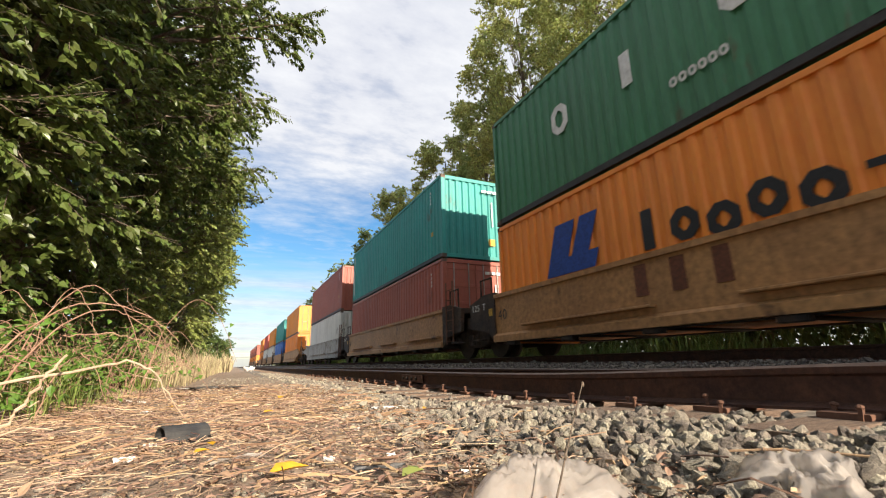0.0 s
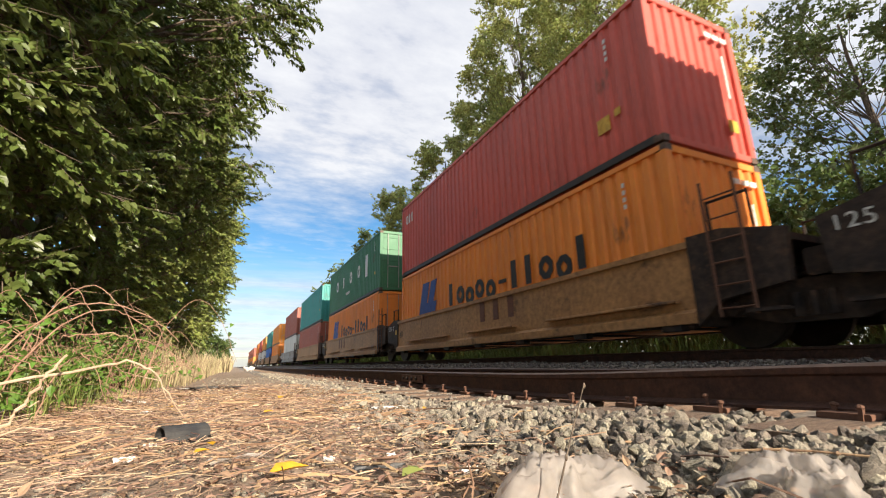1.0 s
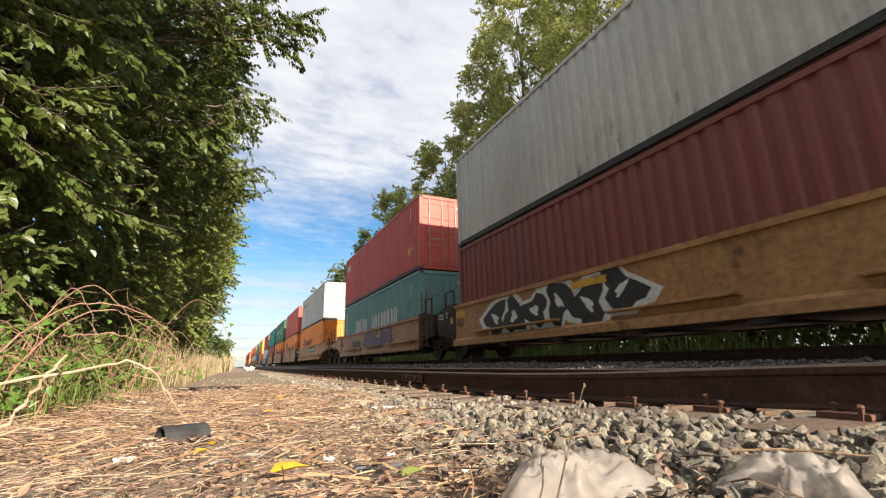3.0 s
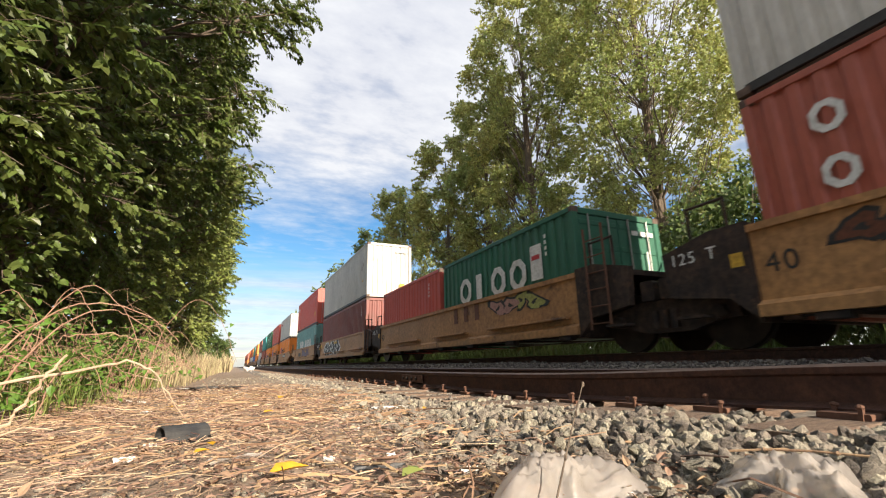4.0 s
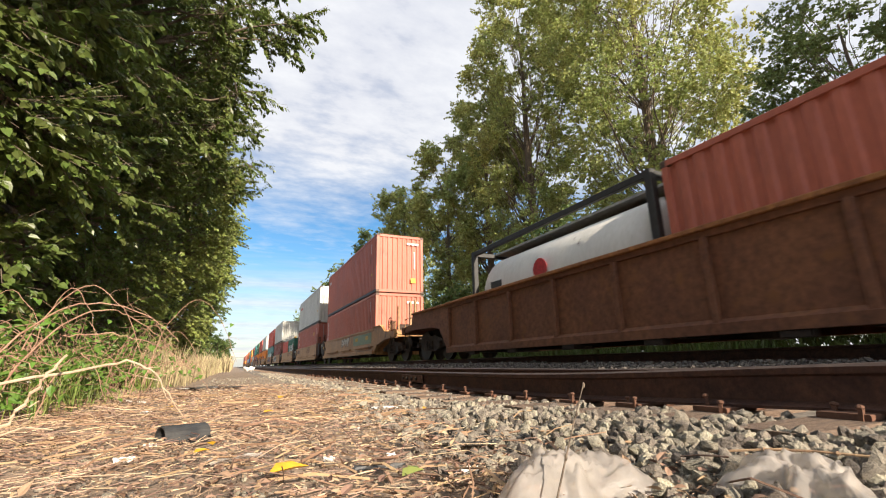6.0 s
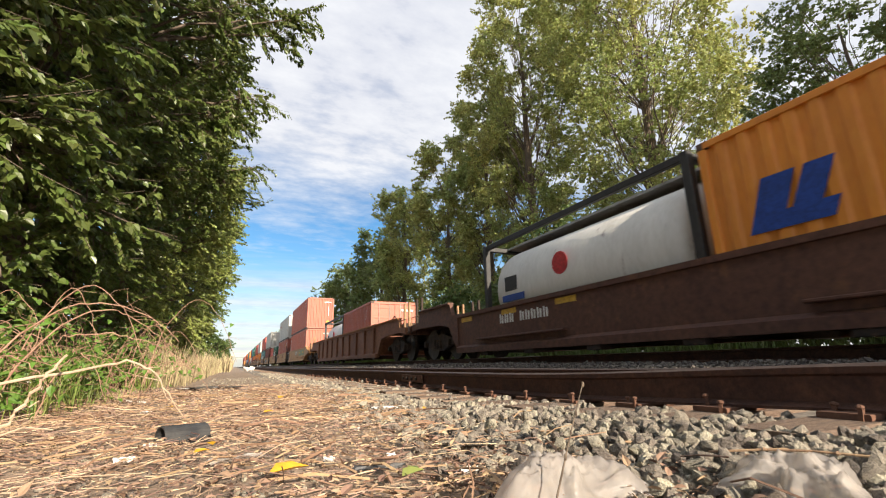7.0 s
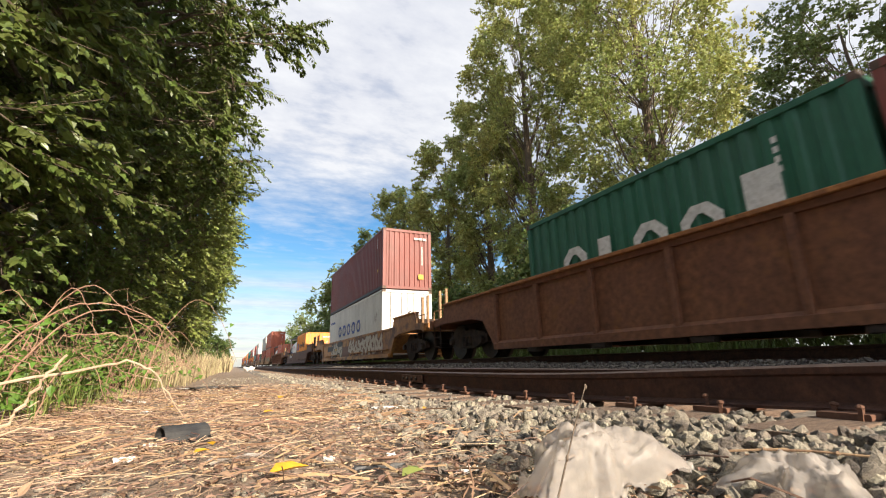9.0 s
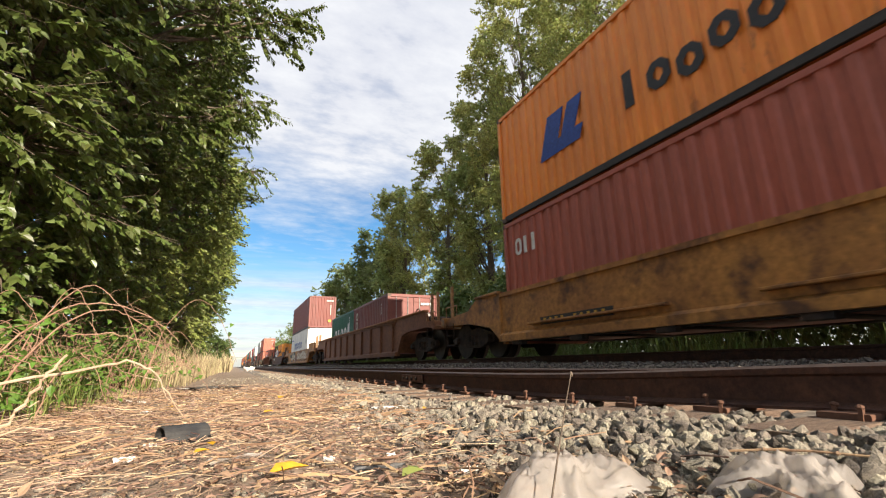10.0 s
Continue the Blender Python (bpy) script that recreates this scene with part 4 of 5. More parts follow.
def spray(rng, centre, radii, outward, twigs, per, length, droop=0.5, flat=0.55, reach=1.0):
    """Leaves set along short twigs that fan out round a centre. Returns leaf arrays and twig lines."""
    c = np.asarray(centre) + unit(rng, twigs) * rng.random((twigs, 1)) ** 0.4 * np.asarray(radii)
    d = unit(rng, twigs) * 0.8 + np.asarray(outward)[None] + np.array([0, 0, -droop * 0.4])
    d /= np.linalg.norm(d, axis=1, keepdims=True)
    span = rng.uniform(0.25, 0.6, twigs) * (length / 0.085) * reach
    s = (np.arange(per) + rng.random((twigs, per))) / per
    base = c[:, None] + d[:, None] * (s * span[:, None])[..., None] + np.array([0, 0, -1.0]) * (s ** 2 * span[:, None] * 0.25 * droop)[..., None]
    alt = np.where(np.arange(per) % 2 == 0, 1, -1)[None, :, None]
    lat = np.cross(d, np.array([0, 0, 1.0]))
    lat /= np.linalg.norm(lat, axis=1, keepdims=True) + 1e-9
    along = d[:, None] * 0.7 + lat[:, None] * alt * 0.8 + np.array([0, 0, -droop]) + rng.normal(size=(twigs, per, 3)) * 0.3
    up = np.array([0.12, -0.65, 0.65]) * flat + rng.normal(size=(twigs, per, 3)) * 0.45
    ln = length * rng.uniform(0.6, 1.25, (twigs, per))
    return base.reshape(-1, 3), along.reshape(-1, 3), up.reshape(-1, 3), ln.ravel(), c, c + d * span[:, None]


def limb(g, a, b, r0, r1, rng, sag=0.0, n=6, wob=0.08):
    a, b = np.asarray(a, float), np.asarray(b, float)
    L = np.linalg.norm(b - a)
    pts = []
    for i in range(n):
        s = i / (n - 1)
        p = a + (b - a) * s + rng.normal(size=3) * wob * L * 0.4 * math.sin(math.pi * s)
        p[2] += sag * math.sin(math.pi * s)
        pts.append(p)
    g.tube(pts, [r0 + (r1 - r0) * i / (n - 1) for i in range(n)], 6)
    return pts


def verge_surface(y, z):
    """How far the thicket reaches towards the track, by place along it and height."""
    return np.interp(z, [0.3, 0.9, 1.6, 2.6, 3.6, 5.0, 7.0, 9.5], [-2.1, -1.75, -1.45, -1.05, -0.75, -0.5, -0.45, -1.2]) + np.interp(y, [0, 4.4, 8.7, 13, 24, 33], [-0.9, -0.55, -0.05, 0.1, -0.1, -0.5])


def hedge_tree(y, x, height, boughs, seed, leaves=26, twigs=26, size=0.085, mat=None, z0=0.7, near=True, spread=2.6):
    rng = np.random.default_rng(seed)
    t = tagged(new("tree"), "leafy green hedgerow tree with drooping sunlit boughs", "tree", "trees along the verge")
    gz = 0.1
    g = Geo()
    trunk = [(x + 0.1 * math.sin(i), y + 0.12 * math.cos(i * 1.7), gz - 0.1 + height * 0.8 * i / 7) for i in range(8)]
    g.tube(trunk, [0.17 * (1 - i / 9) + 0.02 for i in range(8)], 9)
    part("trunk", g, BARK, t)
    for i in range(boughs):
        z = z0 + (height - z0) * ((i + rng.random()) / boughs) ** 0.9
        yy = y + rng.uniform(-spread, spread)
        xs = float(verge_surface(yy, z)) - 0.55 + rng.uniform(-0.5, 0.35)
        tip = np.array([xs, yy, z])
        root = np.array(trunk[min(7, int(max(0, (z - 0.8) / (height * 0.8) * 7)))])
        root[2] = max(root[2], 0.3)
        g = Geo()
        limb(g, root, tip, 0.05, 0.012, rng, 0.2)
        base, along, up, ln, c0, c1 = spray(rng, tip, (0.55, 0.85, 0.5), (0.75, -0.25, 0.05), twigs, leaves, size)
        for a, b in zip(c0, c1):
            g.tube([tip + (a - tip) * 0.15, a, b], [0.007, 0.004, 0.002], 3, 0, False)
        bo = part("bough", g, BARK, t)
        part("leaves", leaf_mesh("leaves", base, along, up, ln, ln * 0.72, mat or LEAF_NEAR, near), None, bo)
        SWAY.append((bo, root, rng.uniform(0.7, 1.6), rng.uniform(0, 6)))
    # the denser inside of the thicket, its shade put into the darker leaf colour
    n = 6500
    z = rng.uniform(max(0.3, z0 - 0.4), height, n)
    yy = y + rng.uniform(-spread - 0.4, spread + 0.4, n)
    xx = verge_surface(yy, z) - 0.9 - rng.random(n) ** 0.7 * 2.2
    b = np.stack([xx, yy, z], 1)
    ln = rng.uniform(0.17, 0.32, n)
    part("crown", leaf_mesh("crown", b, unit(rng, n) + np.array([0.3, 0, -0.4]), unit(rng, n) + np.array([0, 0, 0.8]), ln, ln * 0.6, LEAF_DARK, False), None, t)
    return t


def build_verge():
    hedge_tree(2.4, -3.9, 7.5, 14, 21, size=0.085, z0=3.8)
    hedge_tree(5.67, -3.4, 9.0, 44, 22, size=0.075, leaves=30, twigs=30)
    hedge_tree(9.37, -3.2, 10.5, 48, 23, size=0.075, leaves=30, twigs=30)
    # the next two carry the sun's brightening in their leaf colour
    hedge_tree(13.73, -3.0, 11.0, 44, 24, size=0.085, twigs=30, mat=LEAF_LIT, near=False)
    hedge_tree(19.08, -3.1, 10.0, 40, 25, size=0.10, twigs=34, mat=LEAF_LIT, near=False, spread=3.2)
    hedge_tree(26.16, -3.4, 8.0, 26, 26, size=0.12, twigs=30, near=False, spread=3.6)
        # boughs that reach out over the verge against the sky, plus added unseen ones
    rng = np.random.default_rng(31)
    t = tagged(new("tree"), "tall leafy tree with boughs overhanging the verge and unseen shading boughs", "tree", "trees along the verge")
    g = Geo()
    trunk = [(-2.9 + 0.06 * i, 7.2 + 0.05 * i, 0.0 + 1.1 * i) for i in range(9)]
    g.tube(trunk, [0.2 - 0.018 * i for i in range(9)], 9)
    part("trunk", g, BARK, t)
    low = [(rng.uniform(-2.4, -1.25), rng.uniform(3.6, 5.4), rng.uniform(1.1, 3.6)) for _ in range(18)]
    # unseen boughs above and behind the camera, added to shade the near hedge
    over = [(rng.uniform(-5.0, -0.3), rng.uniform(-3.8, 1.2), rng.uniform(5.2, 9.0)) for _ in range(80)]
    for tip in (*low, (0.42, 6.76, 6.0), (0.2, 6.87, 5.6), (-0.1, 6.98, 6.1), (-0.35, 7.19, 4.7), (0.0, 6.76, 6.8), (-0.6, 6.54, 5.6), (-0.3, 7.85, 7.0), (-0.65, 6.98, 4.1), (-0.7, 7.63, 6.3),
                (-0.15, 12.54, 5.8), (-0.3, 11.99, 6.6), (-0.25, 13.63, 5.2), (-1.9, 3.71, 3.3), (-1.75, 3.49, 2.75), (-1.3, 3.71, 3.9), (-1.5, 3.92, 3.2), (-2.0, 3.27, 2.3),
                *over):
        tip = np.array(tip)
        root = np.array(trunk[min(8, max(2, int(tip[2] / 1.25)))])
        if tip[1] < 1.5:
            root = np.array([-4.5, -2.4, tip[2] - 1.8])
        if tip[1] > 10:
            root = np.array([-2.6, tip[1], tip[2] - 1.5])
        g = Geo()
        limb(g, root, tip, 0.045, 0.010, rng, 0.3)
        base, along, up, ln, c0, c1 = spray(rng, tip, (0.42, 0.42, 0.3), (0.8, -0.1, 0.1), 20, 22, 0.15 if tip[1] < 1.5 else 0.08, 0.6, 0.55 if tip[1] < 1.5 else 1.0)
        for a, b in zip(c0, c1):
            g.tube([tip + (a - tip) * 0.1, a, b], [0.007, 0.004, 0.002], 4, 0, False)
        bo = part("bough", g, BARK, t)
        part("leaves", leaf_mesh("leaves", base, along, up, ln, ln * 0.72, LEAF_NEAR), None, bo)
        SWAY.append((bo, root, 2.4, rng.uniform(0, 6)))


# Brighter copy of the broad leaf: sunlight on the middle hedge put into colour.
LEAF_LIT = material("pale_sunlit_leaf", (0.22, 0.28, 0.07), (0.30, 0.335, 0.09), 1.0, 0.45, 0, island=0.28, trans=0.35)
build_verge()


def tall_tree(x, y, height, radius, seed, mat, leaf=0.16, clumps=70, per=330, first=0.2, label="tall poplar with yellow-green sunlit leaves", lean=0.0, thin=0.8):
    """A tapered trunk with rising limbs and clumps of small leaves, with gaps between."""
    rng = np.random.default_rng(seed)
    t = tagged(new("tree"), label, "tree", "trees beyond the train")
    gz = float(ground_z(x, y)) - 0.1
    g = Geo()
    trunk = np.array([(x + lean * i / 9 + 0.15 * math.sin(i * 1.3 + seed), y + 0.15 * math.cos(i + seed), gz + height * 0.93 * i / 9) for i in range(10)])
    g.tube(trunk, [height * 0.016 * (1 - i / 9.6) + 0.02 for i in range(10)], 9)
    tr = part("trunk", g, BARK, t)
    B, A, U, N = [], [], [], []
    gl = Geo()
    for i in range(clumps):
        f = first + (1 - first) * ((i + rng.random()) / clumps) ** 0.85
        shape = math.sin(math.pi * min(1, 0.16 + 0.84 * (1 - f) ** 0.75)) ** 0.7 * (1 if f > 0.35 else 0.55 + 0.45 * f / 0.35)
        a = rng.uniform(0, math.tau)
        r = radius * shape * math.sqrt(rng.uniform(0.22, 1.0))
        c = np.array([trunk[min(9, int(f * 9))][0] + r * math.cos(a), y + r * math.sin(a), gz + height * f])
        root = trunk[max(1, min(9, int((f - 0.16) * 9)))]
        if i % 9 == 0:
            g1 = Geo()
            limb(g1, root, c, 0.018 * height * (1 - f) * 0.3 + 0.03, 0.015, rng, -0.25, 5)
            part("limb", g1, BARK, t)
        else:
            limb(gl, root, c, 0.006 * height * (1 - f) * 0.35 + 0.012, 0.008, rng, -0.25, 5)
        rad = rng.uniform(0.7, 1.5) * radius / 5
        base, al, up, ln, _, _ = spray(rng, c, (rad, rad, rad * 0.75), (0, -0.1, 0.1), int(per * thin / 11), 11, leaf, 0.2, 0.15, 0.5)
        B.append(base), A.append(al), U.append(up), N.append(ln)
    tagged(part("branchwork", gl, BARK, t), kind="stuff")
    ln = np.concatenate(N)
    part("crown", leaf_mesh("crown", np.concatenate(B), np.concatenate(A), np.concatenate(U), ln, ln * 0.8, mat, False), None, t)
    return t


def bush(x, y, height, radius, seed, mat, leaf=0.12, n=2600):
    rng = np.random.default_rng(seed)
    t = tagged(new("bush"), "dense dark green trackside bush", "bush", "bushes beyond the train")
    g = Geo()
    gz = float(ground_z(x, y))
    for i in range(6):
        a = rng.uniform(0, math.tau)
        limb(g, (x, y, gz - 0.2), (x + radius * 0.7 * math.cos(a), y + radius * 0.7 * math.sin(a), height * rng.uniform(0.5, 0.9)), 0.05, 0.012, rng, 0.2)
    part("stem", g, BARK, t)
    u = unit(rng, n) * (rng.random((n, 1)) ** 0.35)
    lump = 1 + 0.25 * np.sin(u[:, :1] * 7 + seed) * np.cos(u[:, 1:2] * 6 + u[:, 2:] * 5)
    b = np.array([x, y, gz * 0.6 + height * 0.48]) + u * lump * np.array([radius, radius, height * 0.52])
    ln = rng.uniform(0.6, 1.3, n) * leaf
    part("crown", leaf_mesh("crown", b, unit(rng, n) + np.array([0, -0.3, -0.3]), unit(rng, n) * 0.8 + np.array([0, -0.4, 0.4]), ln, ln * 0.7, mat, False), None, t)
    return t


def build_far_side():
    P, D = LEAF_POPLAR, LEAF_DARK
    tall_tree(20.0, 15.04, 27.0, 5.4, 41, P, 0.155, 230, 560, 0.14, thin=1.0)
    tall_tree(19.0, 31.07, 24.0, 3.6, 48, P, 0.22, 120, 480, 0.12)
    tall_tree(18.8, 24.53, 30.0, 4.4, 42, P, 0.18, 190, 520, 0.14, thin=1.0)
    tall_tree(18.0, 37.06, 22.0, 3.6, 43, P, 0.26, 110, 360, label="poplar with green leaves in a row of trees")
    tall_tree(17.5, 47.96, 20.5, 3.8, 44, P, 0.28, 110, 330, label="poplar with green leaves in a row of trees")
    tall_tree(17.5, 57.77, 18.0, 4.6, 45, LEAF_FAR, 0.32, 90, 280, label="dark green tree in a row along the line")
    tall_tree(17.0, 71.94, 16.5, 5.0, 46, LEAF_FAR, 0.36, 90, 240, label="dark green tree in a row along the line")
    for i, (x, y, h) in enumerate(((16.5, 82, 14), (16, 100, 12.5), (16, 124, 12), (15.5, 150, 11), (15, 185, 10), (15, 230, 10), (15, 290, 10))):
        tall_tree(x, y, h, 5.5, 50 + i, LEAF_FAR, 0.4, 42, 160, 0.12, "dark green tree far along the line")
    tall_tree(17.5, 5.4, 12.0, 3.0, 61, LEAF_FAR, 0.115, 120, 480, 0.16, "slender tree with thin open crown", thin=0.65)
    tall_tree(18.5, 0.6, 15.5, 3.6, 62, LEAF_FAR, 0.115, 150, 500, 0.14, "tree with open crown against the sky", thin=0.65)
    tall_tree(18.0, -4.5, 13.0, 3.2, 63, D, 0.19, 80, 260, 0.16, "dark tree with thin open crown against the sky", thin=0.55)
    rng = random.Random(8)
    y, i = -4.0, 0
    while y < 130:
        h = rng.uniform(4.6, 6.6) if y < 16 else rng.uniform(3.6, 5.6) if y < 40 else rng.uniform(4.5, 7)
        bush(rng.uniform(12.0, 13.6), y, h, rng.uniform(1.6, 2.3), 100 + i, D, 0.15 + max(y, 0) * 0.005, 8000 if y < 20 else 4500 if y < 40 else 1800)
        y += rng.uniform(1.7, 2.6) if y < 40 else rng.uniform(3, 5)
        i += 1


build_far_side()


def blades(name, n, xr, yr, hr, mat, seed, width=0.0035, lean=0.35):
    """Thin standing grass stems as one mesh."""
    rng = np.random.default_rng(seed)
    x, y = rng.uniform(*xr, n), yr[0] + (yr[1] - yr[0]) * rng.random(n) ** 1.3
    h = rng.uniform(*hr, n) * (0.6 + 0.4 * np.sin(x * 3 + y * 1.3))
    z = ground_z(x, y) - 0.02
    a = rng.uniform(0, math.tau, n)
    d = np.stack([np.cos(a), np.sin(a), np.zeros(n)], 1)
    s = np.stack([-np.sin(a + 0.8), np.cos(a + 0.8), np.zeros(n)], 1) * (width * (1 + y[:, None] * 0.12))
    b = np.stack([x, y, z], 1)
    k = rng.uniform(0.1, lean, n)[:, None] * h[:, None]
    mid = b + d * k * 0.3 + np.array([0, 0, 1]) * h[:, None] * 0.55
    tip = b + d * k + np.array([0, 0, 1]) * h[:, None]
    v = np.stack([b - s, b + s, mid + s * 0.8, mid - s * 0.8, tip + s * 0.15, tip - s * 0.15], 1).reshape(-1, 3)
    f = (np.array([[0, 1, 2, 3], [3, 2, 4, 5]])[None] + (np.arange(n) * 6)[:, None, None]).reshape(-1, 4)
    return new(name, soup(name, v, f, mat))


tagged(blades("dry_grass", 5200, (-2.6, -0.7), (8.5, 36), (0.35, 1.0), GRASS_DRY, 71), "tall dry straw-coloured grass on the verge", "grass", kind="stuff")
tagged(blades("dry_grass", 5000, (-3.5, -0.2), (30, 110), (0.6, 1.4), GRASS_DRY, 72, 0.008), "tall dry straw-coloured grass on the verge", "grass", kind="stuff")
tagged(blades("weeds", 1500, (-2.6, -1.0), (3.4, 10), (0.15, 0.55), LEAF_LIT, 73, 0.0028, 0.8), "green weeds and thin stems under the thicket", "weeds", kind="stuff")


tagged(blades("weeds", 16000, (9.7, 12.2), (-5, 60), (0.5, 1.15), LEAF_DARK, 74, 0.012, 0.6), "dark green weeds beyond the far track", "weeds", kind="stuff")


def build_distance():
    """An overpass and low trees where the line meets the horizon."""
    b = tagged(new("bridge"), "small grey concrete overpass far down the line", "bridge")
    conc = material("far_concrete", (0.42, 0.41, 0.39), (0.34, 0.33, 0.31), 0.3, 0.9)
    b.location = (0, 330, 0)
    part("deck", Geo().box(-45, 40, -5, 5, 6.6, 8.0, 0.1), conc, b)
    part("parapet", Geo().box(-45, 40, -5.2, -5, 8.0, 9.0), conc, b)
    for x in (-20, -6, 14, 28):
        part("pier", Geo().box(x - 0.8, x + 0.8, -4, 4, -0.3, 6.6), conc, b)
    for i, (x, y, h) in enumerate(((-5, 60, 5), (-6, 85, 7), (-4, 120, 7.5), (-5, 160, 9), (-4, 210, 10), (-6, 270, 11))):
        tall_tree(x, y, h, h * 0.32, 400 + i, LEAF_DARK, 0.3 + y * 0.001, 26, 160, 0.1, "small green tree far along the verge")


build_distance()


# ---- ballast ----
def stone_shapes(rng, n):
    """Angular crushed stones: uneven twenty-sided lumps cut by flat faces."""
    phi = (1 + 5 ** 0.5) / 2
    v = np.array([(-1, phi, 0), (1, phi, 0), (-1, -phi, 0), (1, -phi, 0), (0, -1, phi), (0, 1, phi), (0, -1, -phi), (0, 1, -phi), (phi, 0, -1), (phi, 0, 1), (-phi, 0, -1), (-phi, 0, 1)]) / 1.9
    f = np.array([(0, 11, 5), (0, 5, 1), (0, 1, 7), (0, 7, 10), (0, 10, 11), (1, 5, 9), (5, 11, 4), (11, 10, 2), (10, 7, 6), (7, 1, 8), (3, 9, 4), (3, 4, 2), (3, 2, 6), (3, 6, 8), (3, 8, 9), (4, 9, 5), (2, 4, 11), (6, 2, 10), (8, 6, 7), (9, 8, 1)])
    out = v[None] * rng.uniform(0.75, 1.15, (n, 12, 1)) + rng.normal(size=(n, 12, 3)) * 0.07
    for _ in range(3):
        d = unit(rng, n)
        h = rng.uniform(0.45, 0.75, (n, 1))
        over = np.maximum((out * d[:, None]).sum(-1) - h, 0)
        out -= over[..., None] * d[:, None]
    return out * (rng.uniform(0.7, 1.25, (n, 1, 3)) * np.array([1, 1, 0.8])), f


def turn(rng, n):
    q = rng.normal(size=(n, 4))
    q /= np.linalg.norm(q, axis=1, keepdims=True)
    w, x, y, z = q.T
    return np.stack([1 - 2 * (y * y + z * z), 2 * (x * y - w * z), 2 * (x * z + w * y), 2 * (x * y + w * z), 1 - 2 * (x * x + z * z), 2 * (y * z - w * x), 2 * (x * z - w * y), 2 * (y * z + w * x), 1 - 2 * (x * x + y * y)], 1).reshape(n, 3, 3)


def stones(name, n, xr, yr, size, seed, label, lift=0.3, edge=True, power=1.0, mat=None):
    rng = np.random.default_rng(seed)
    x = rng.uniform(*xr, n)
    y = yr[0] + (yr[1] - yr[0]) * rng.random(n) ** power
    if edge:
        keep = x > 0.66 + 0.09 * np.minimum(y, 5) + 0.28 * rng.normal(size=n) * 0.6
        x, y = x[keep], y[keep]
    if edge:
        near_tie = np.abs(y[:, None] - np.array(TIES[round(NEAR_C, 3)])[None]).min(1) < 0.17
        keep = ~((np.abs(x - 2.1) < 0.09) | (near_tie & (x > 1.6)))
        x, y = x[keep], y[keep]
    n = len(x)
    r = rng.uniform(*size, n) * np.where(rng.random(n) < 0.1, 1.3, 1.0)
    z = ground_z(x, y) + r * lift * rng.uniform(0.2, 1.7, n)
    v, f = stone_shapes(rng, n)
    v = np.einsum("nij,nkj->nki", turn(rng, n), v) * r[:, None, None] + np.stack([x, y, z], 1)[:, None]
    faces = (f[None] + (np.arange(n) * 12)[:, None, None]).reshape(-1, 3)
    return tagged(new(name, soup(name, v.reshape(-1, 3), faces, mat or BALLAST)), label, "ballast", kind="stuff")


def build_ballast():
    stones("ballast", 12500, (0.5, 2.0), (-0.4, 6.0), (0.012, 0.026), 81, "grey-brown crushed stone ballast beside the rail")
    stones("ballast", 6500, (0.5, 2.0), (-0.2, 3.4), (0.013, 0.029), 80, "grey-brown crushed stone ballast beside the rail", 0.7)
    stones("ballast", 4000, (0.6, 2.05), (5.0, 22), (0.02, 0.04), 82, "grey-brown crushed stone ballast beside the rail", power=1.5)
    stones("ballast", 7500, (2.6, 5.4), (-0.6, 9), (0.018, 0.034), 83, "grey crushed stone between the two tracks", 0.4, False, 1.0, BALLAST_DIRTY_SHADED)
    stones("ballast", 3500, (3.6, 6.2), (8, 34), (0.03, 0.05), 84, "grey crushed stone between the two tracks", 0.4, False, 1.4, BALLAST_DIRTY_SHADED)
    stones("ballast", 1600, (0.5, 2.0), (-4, -0.3), (0.014, 0.028), 87, "grey-brown crushed stone ballast beside the rail")
    stones("ballast", 1500, (2.2, 5.4), (-4, -0.5), (0.02, 0.036), 88, "grey crushed stone between the two tracks", 0.4, False, 1.0, BALLAST_DIRTY_SHADED)
    stones("gravel", 2500, (-0.5, 1.3), (1.0, 14), (0.006, 0.016), 85, "fine gravel scattered over dry soil", 0.3, False, 1.3)
    # the nearest stones lie loose, one by one
    rng = np.random.default_rng(86)
    v, f = stone_shapes(rng, 14)
    kinds = []
    for k in v:
        me = soup("stone", k, f, BALLAST_ONE)
        kinds.append(me)
    bed = tagged(new("ballast_heap"), "loose angular grey-brown stones beside the ties", "ballast", kind="structure")
    placed = 0
    while placed < 290:
        x, y = rng.uniform(0.72, 1.95), rng.uniform(0.4, 2.2)
        if x < 0.75 + 0.12 * y + rng.normal() * 0.08 or (x > 1.6 and min(abs(y - q) for q in TIES[round(NEAR_C, 3)]) < 0.15):
            continue
        r = rng.uniform(0.015, 0.030)
        o = part("stone", kinds[int(rng.integers(14))], None, bed)
        o.location = (x, y, float(ground_z(x, y)) + 0.022 + r * rng.uniform(0.3, 0.9))
        o.rotation_euler, o.scale = rng.uniform(0, 6, 3), (r, r, r * rng.uniform(0.8, 1.1))
        placed += 1


build_ballast()


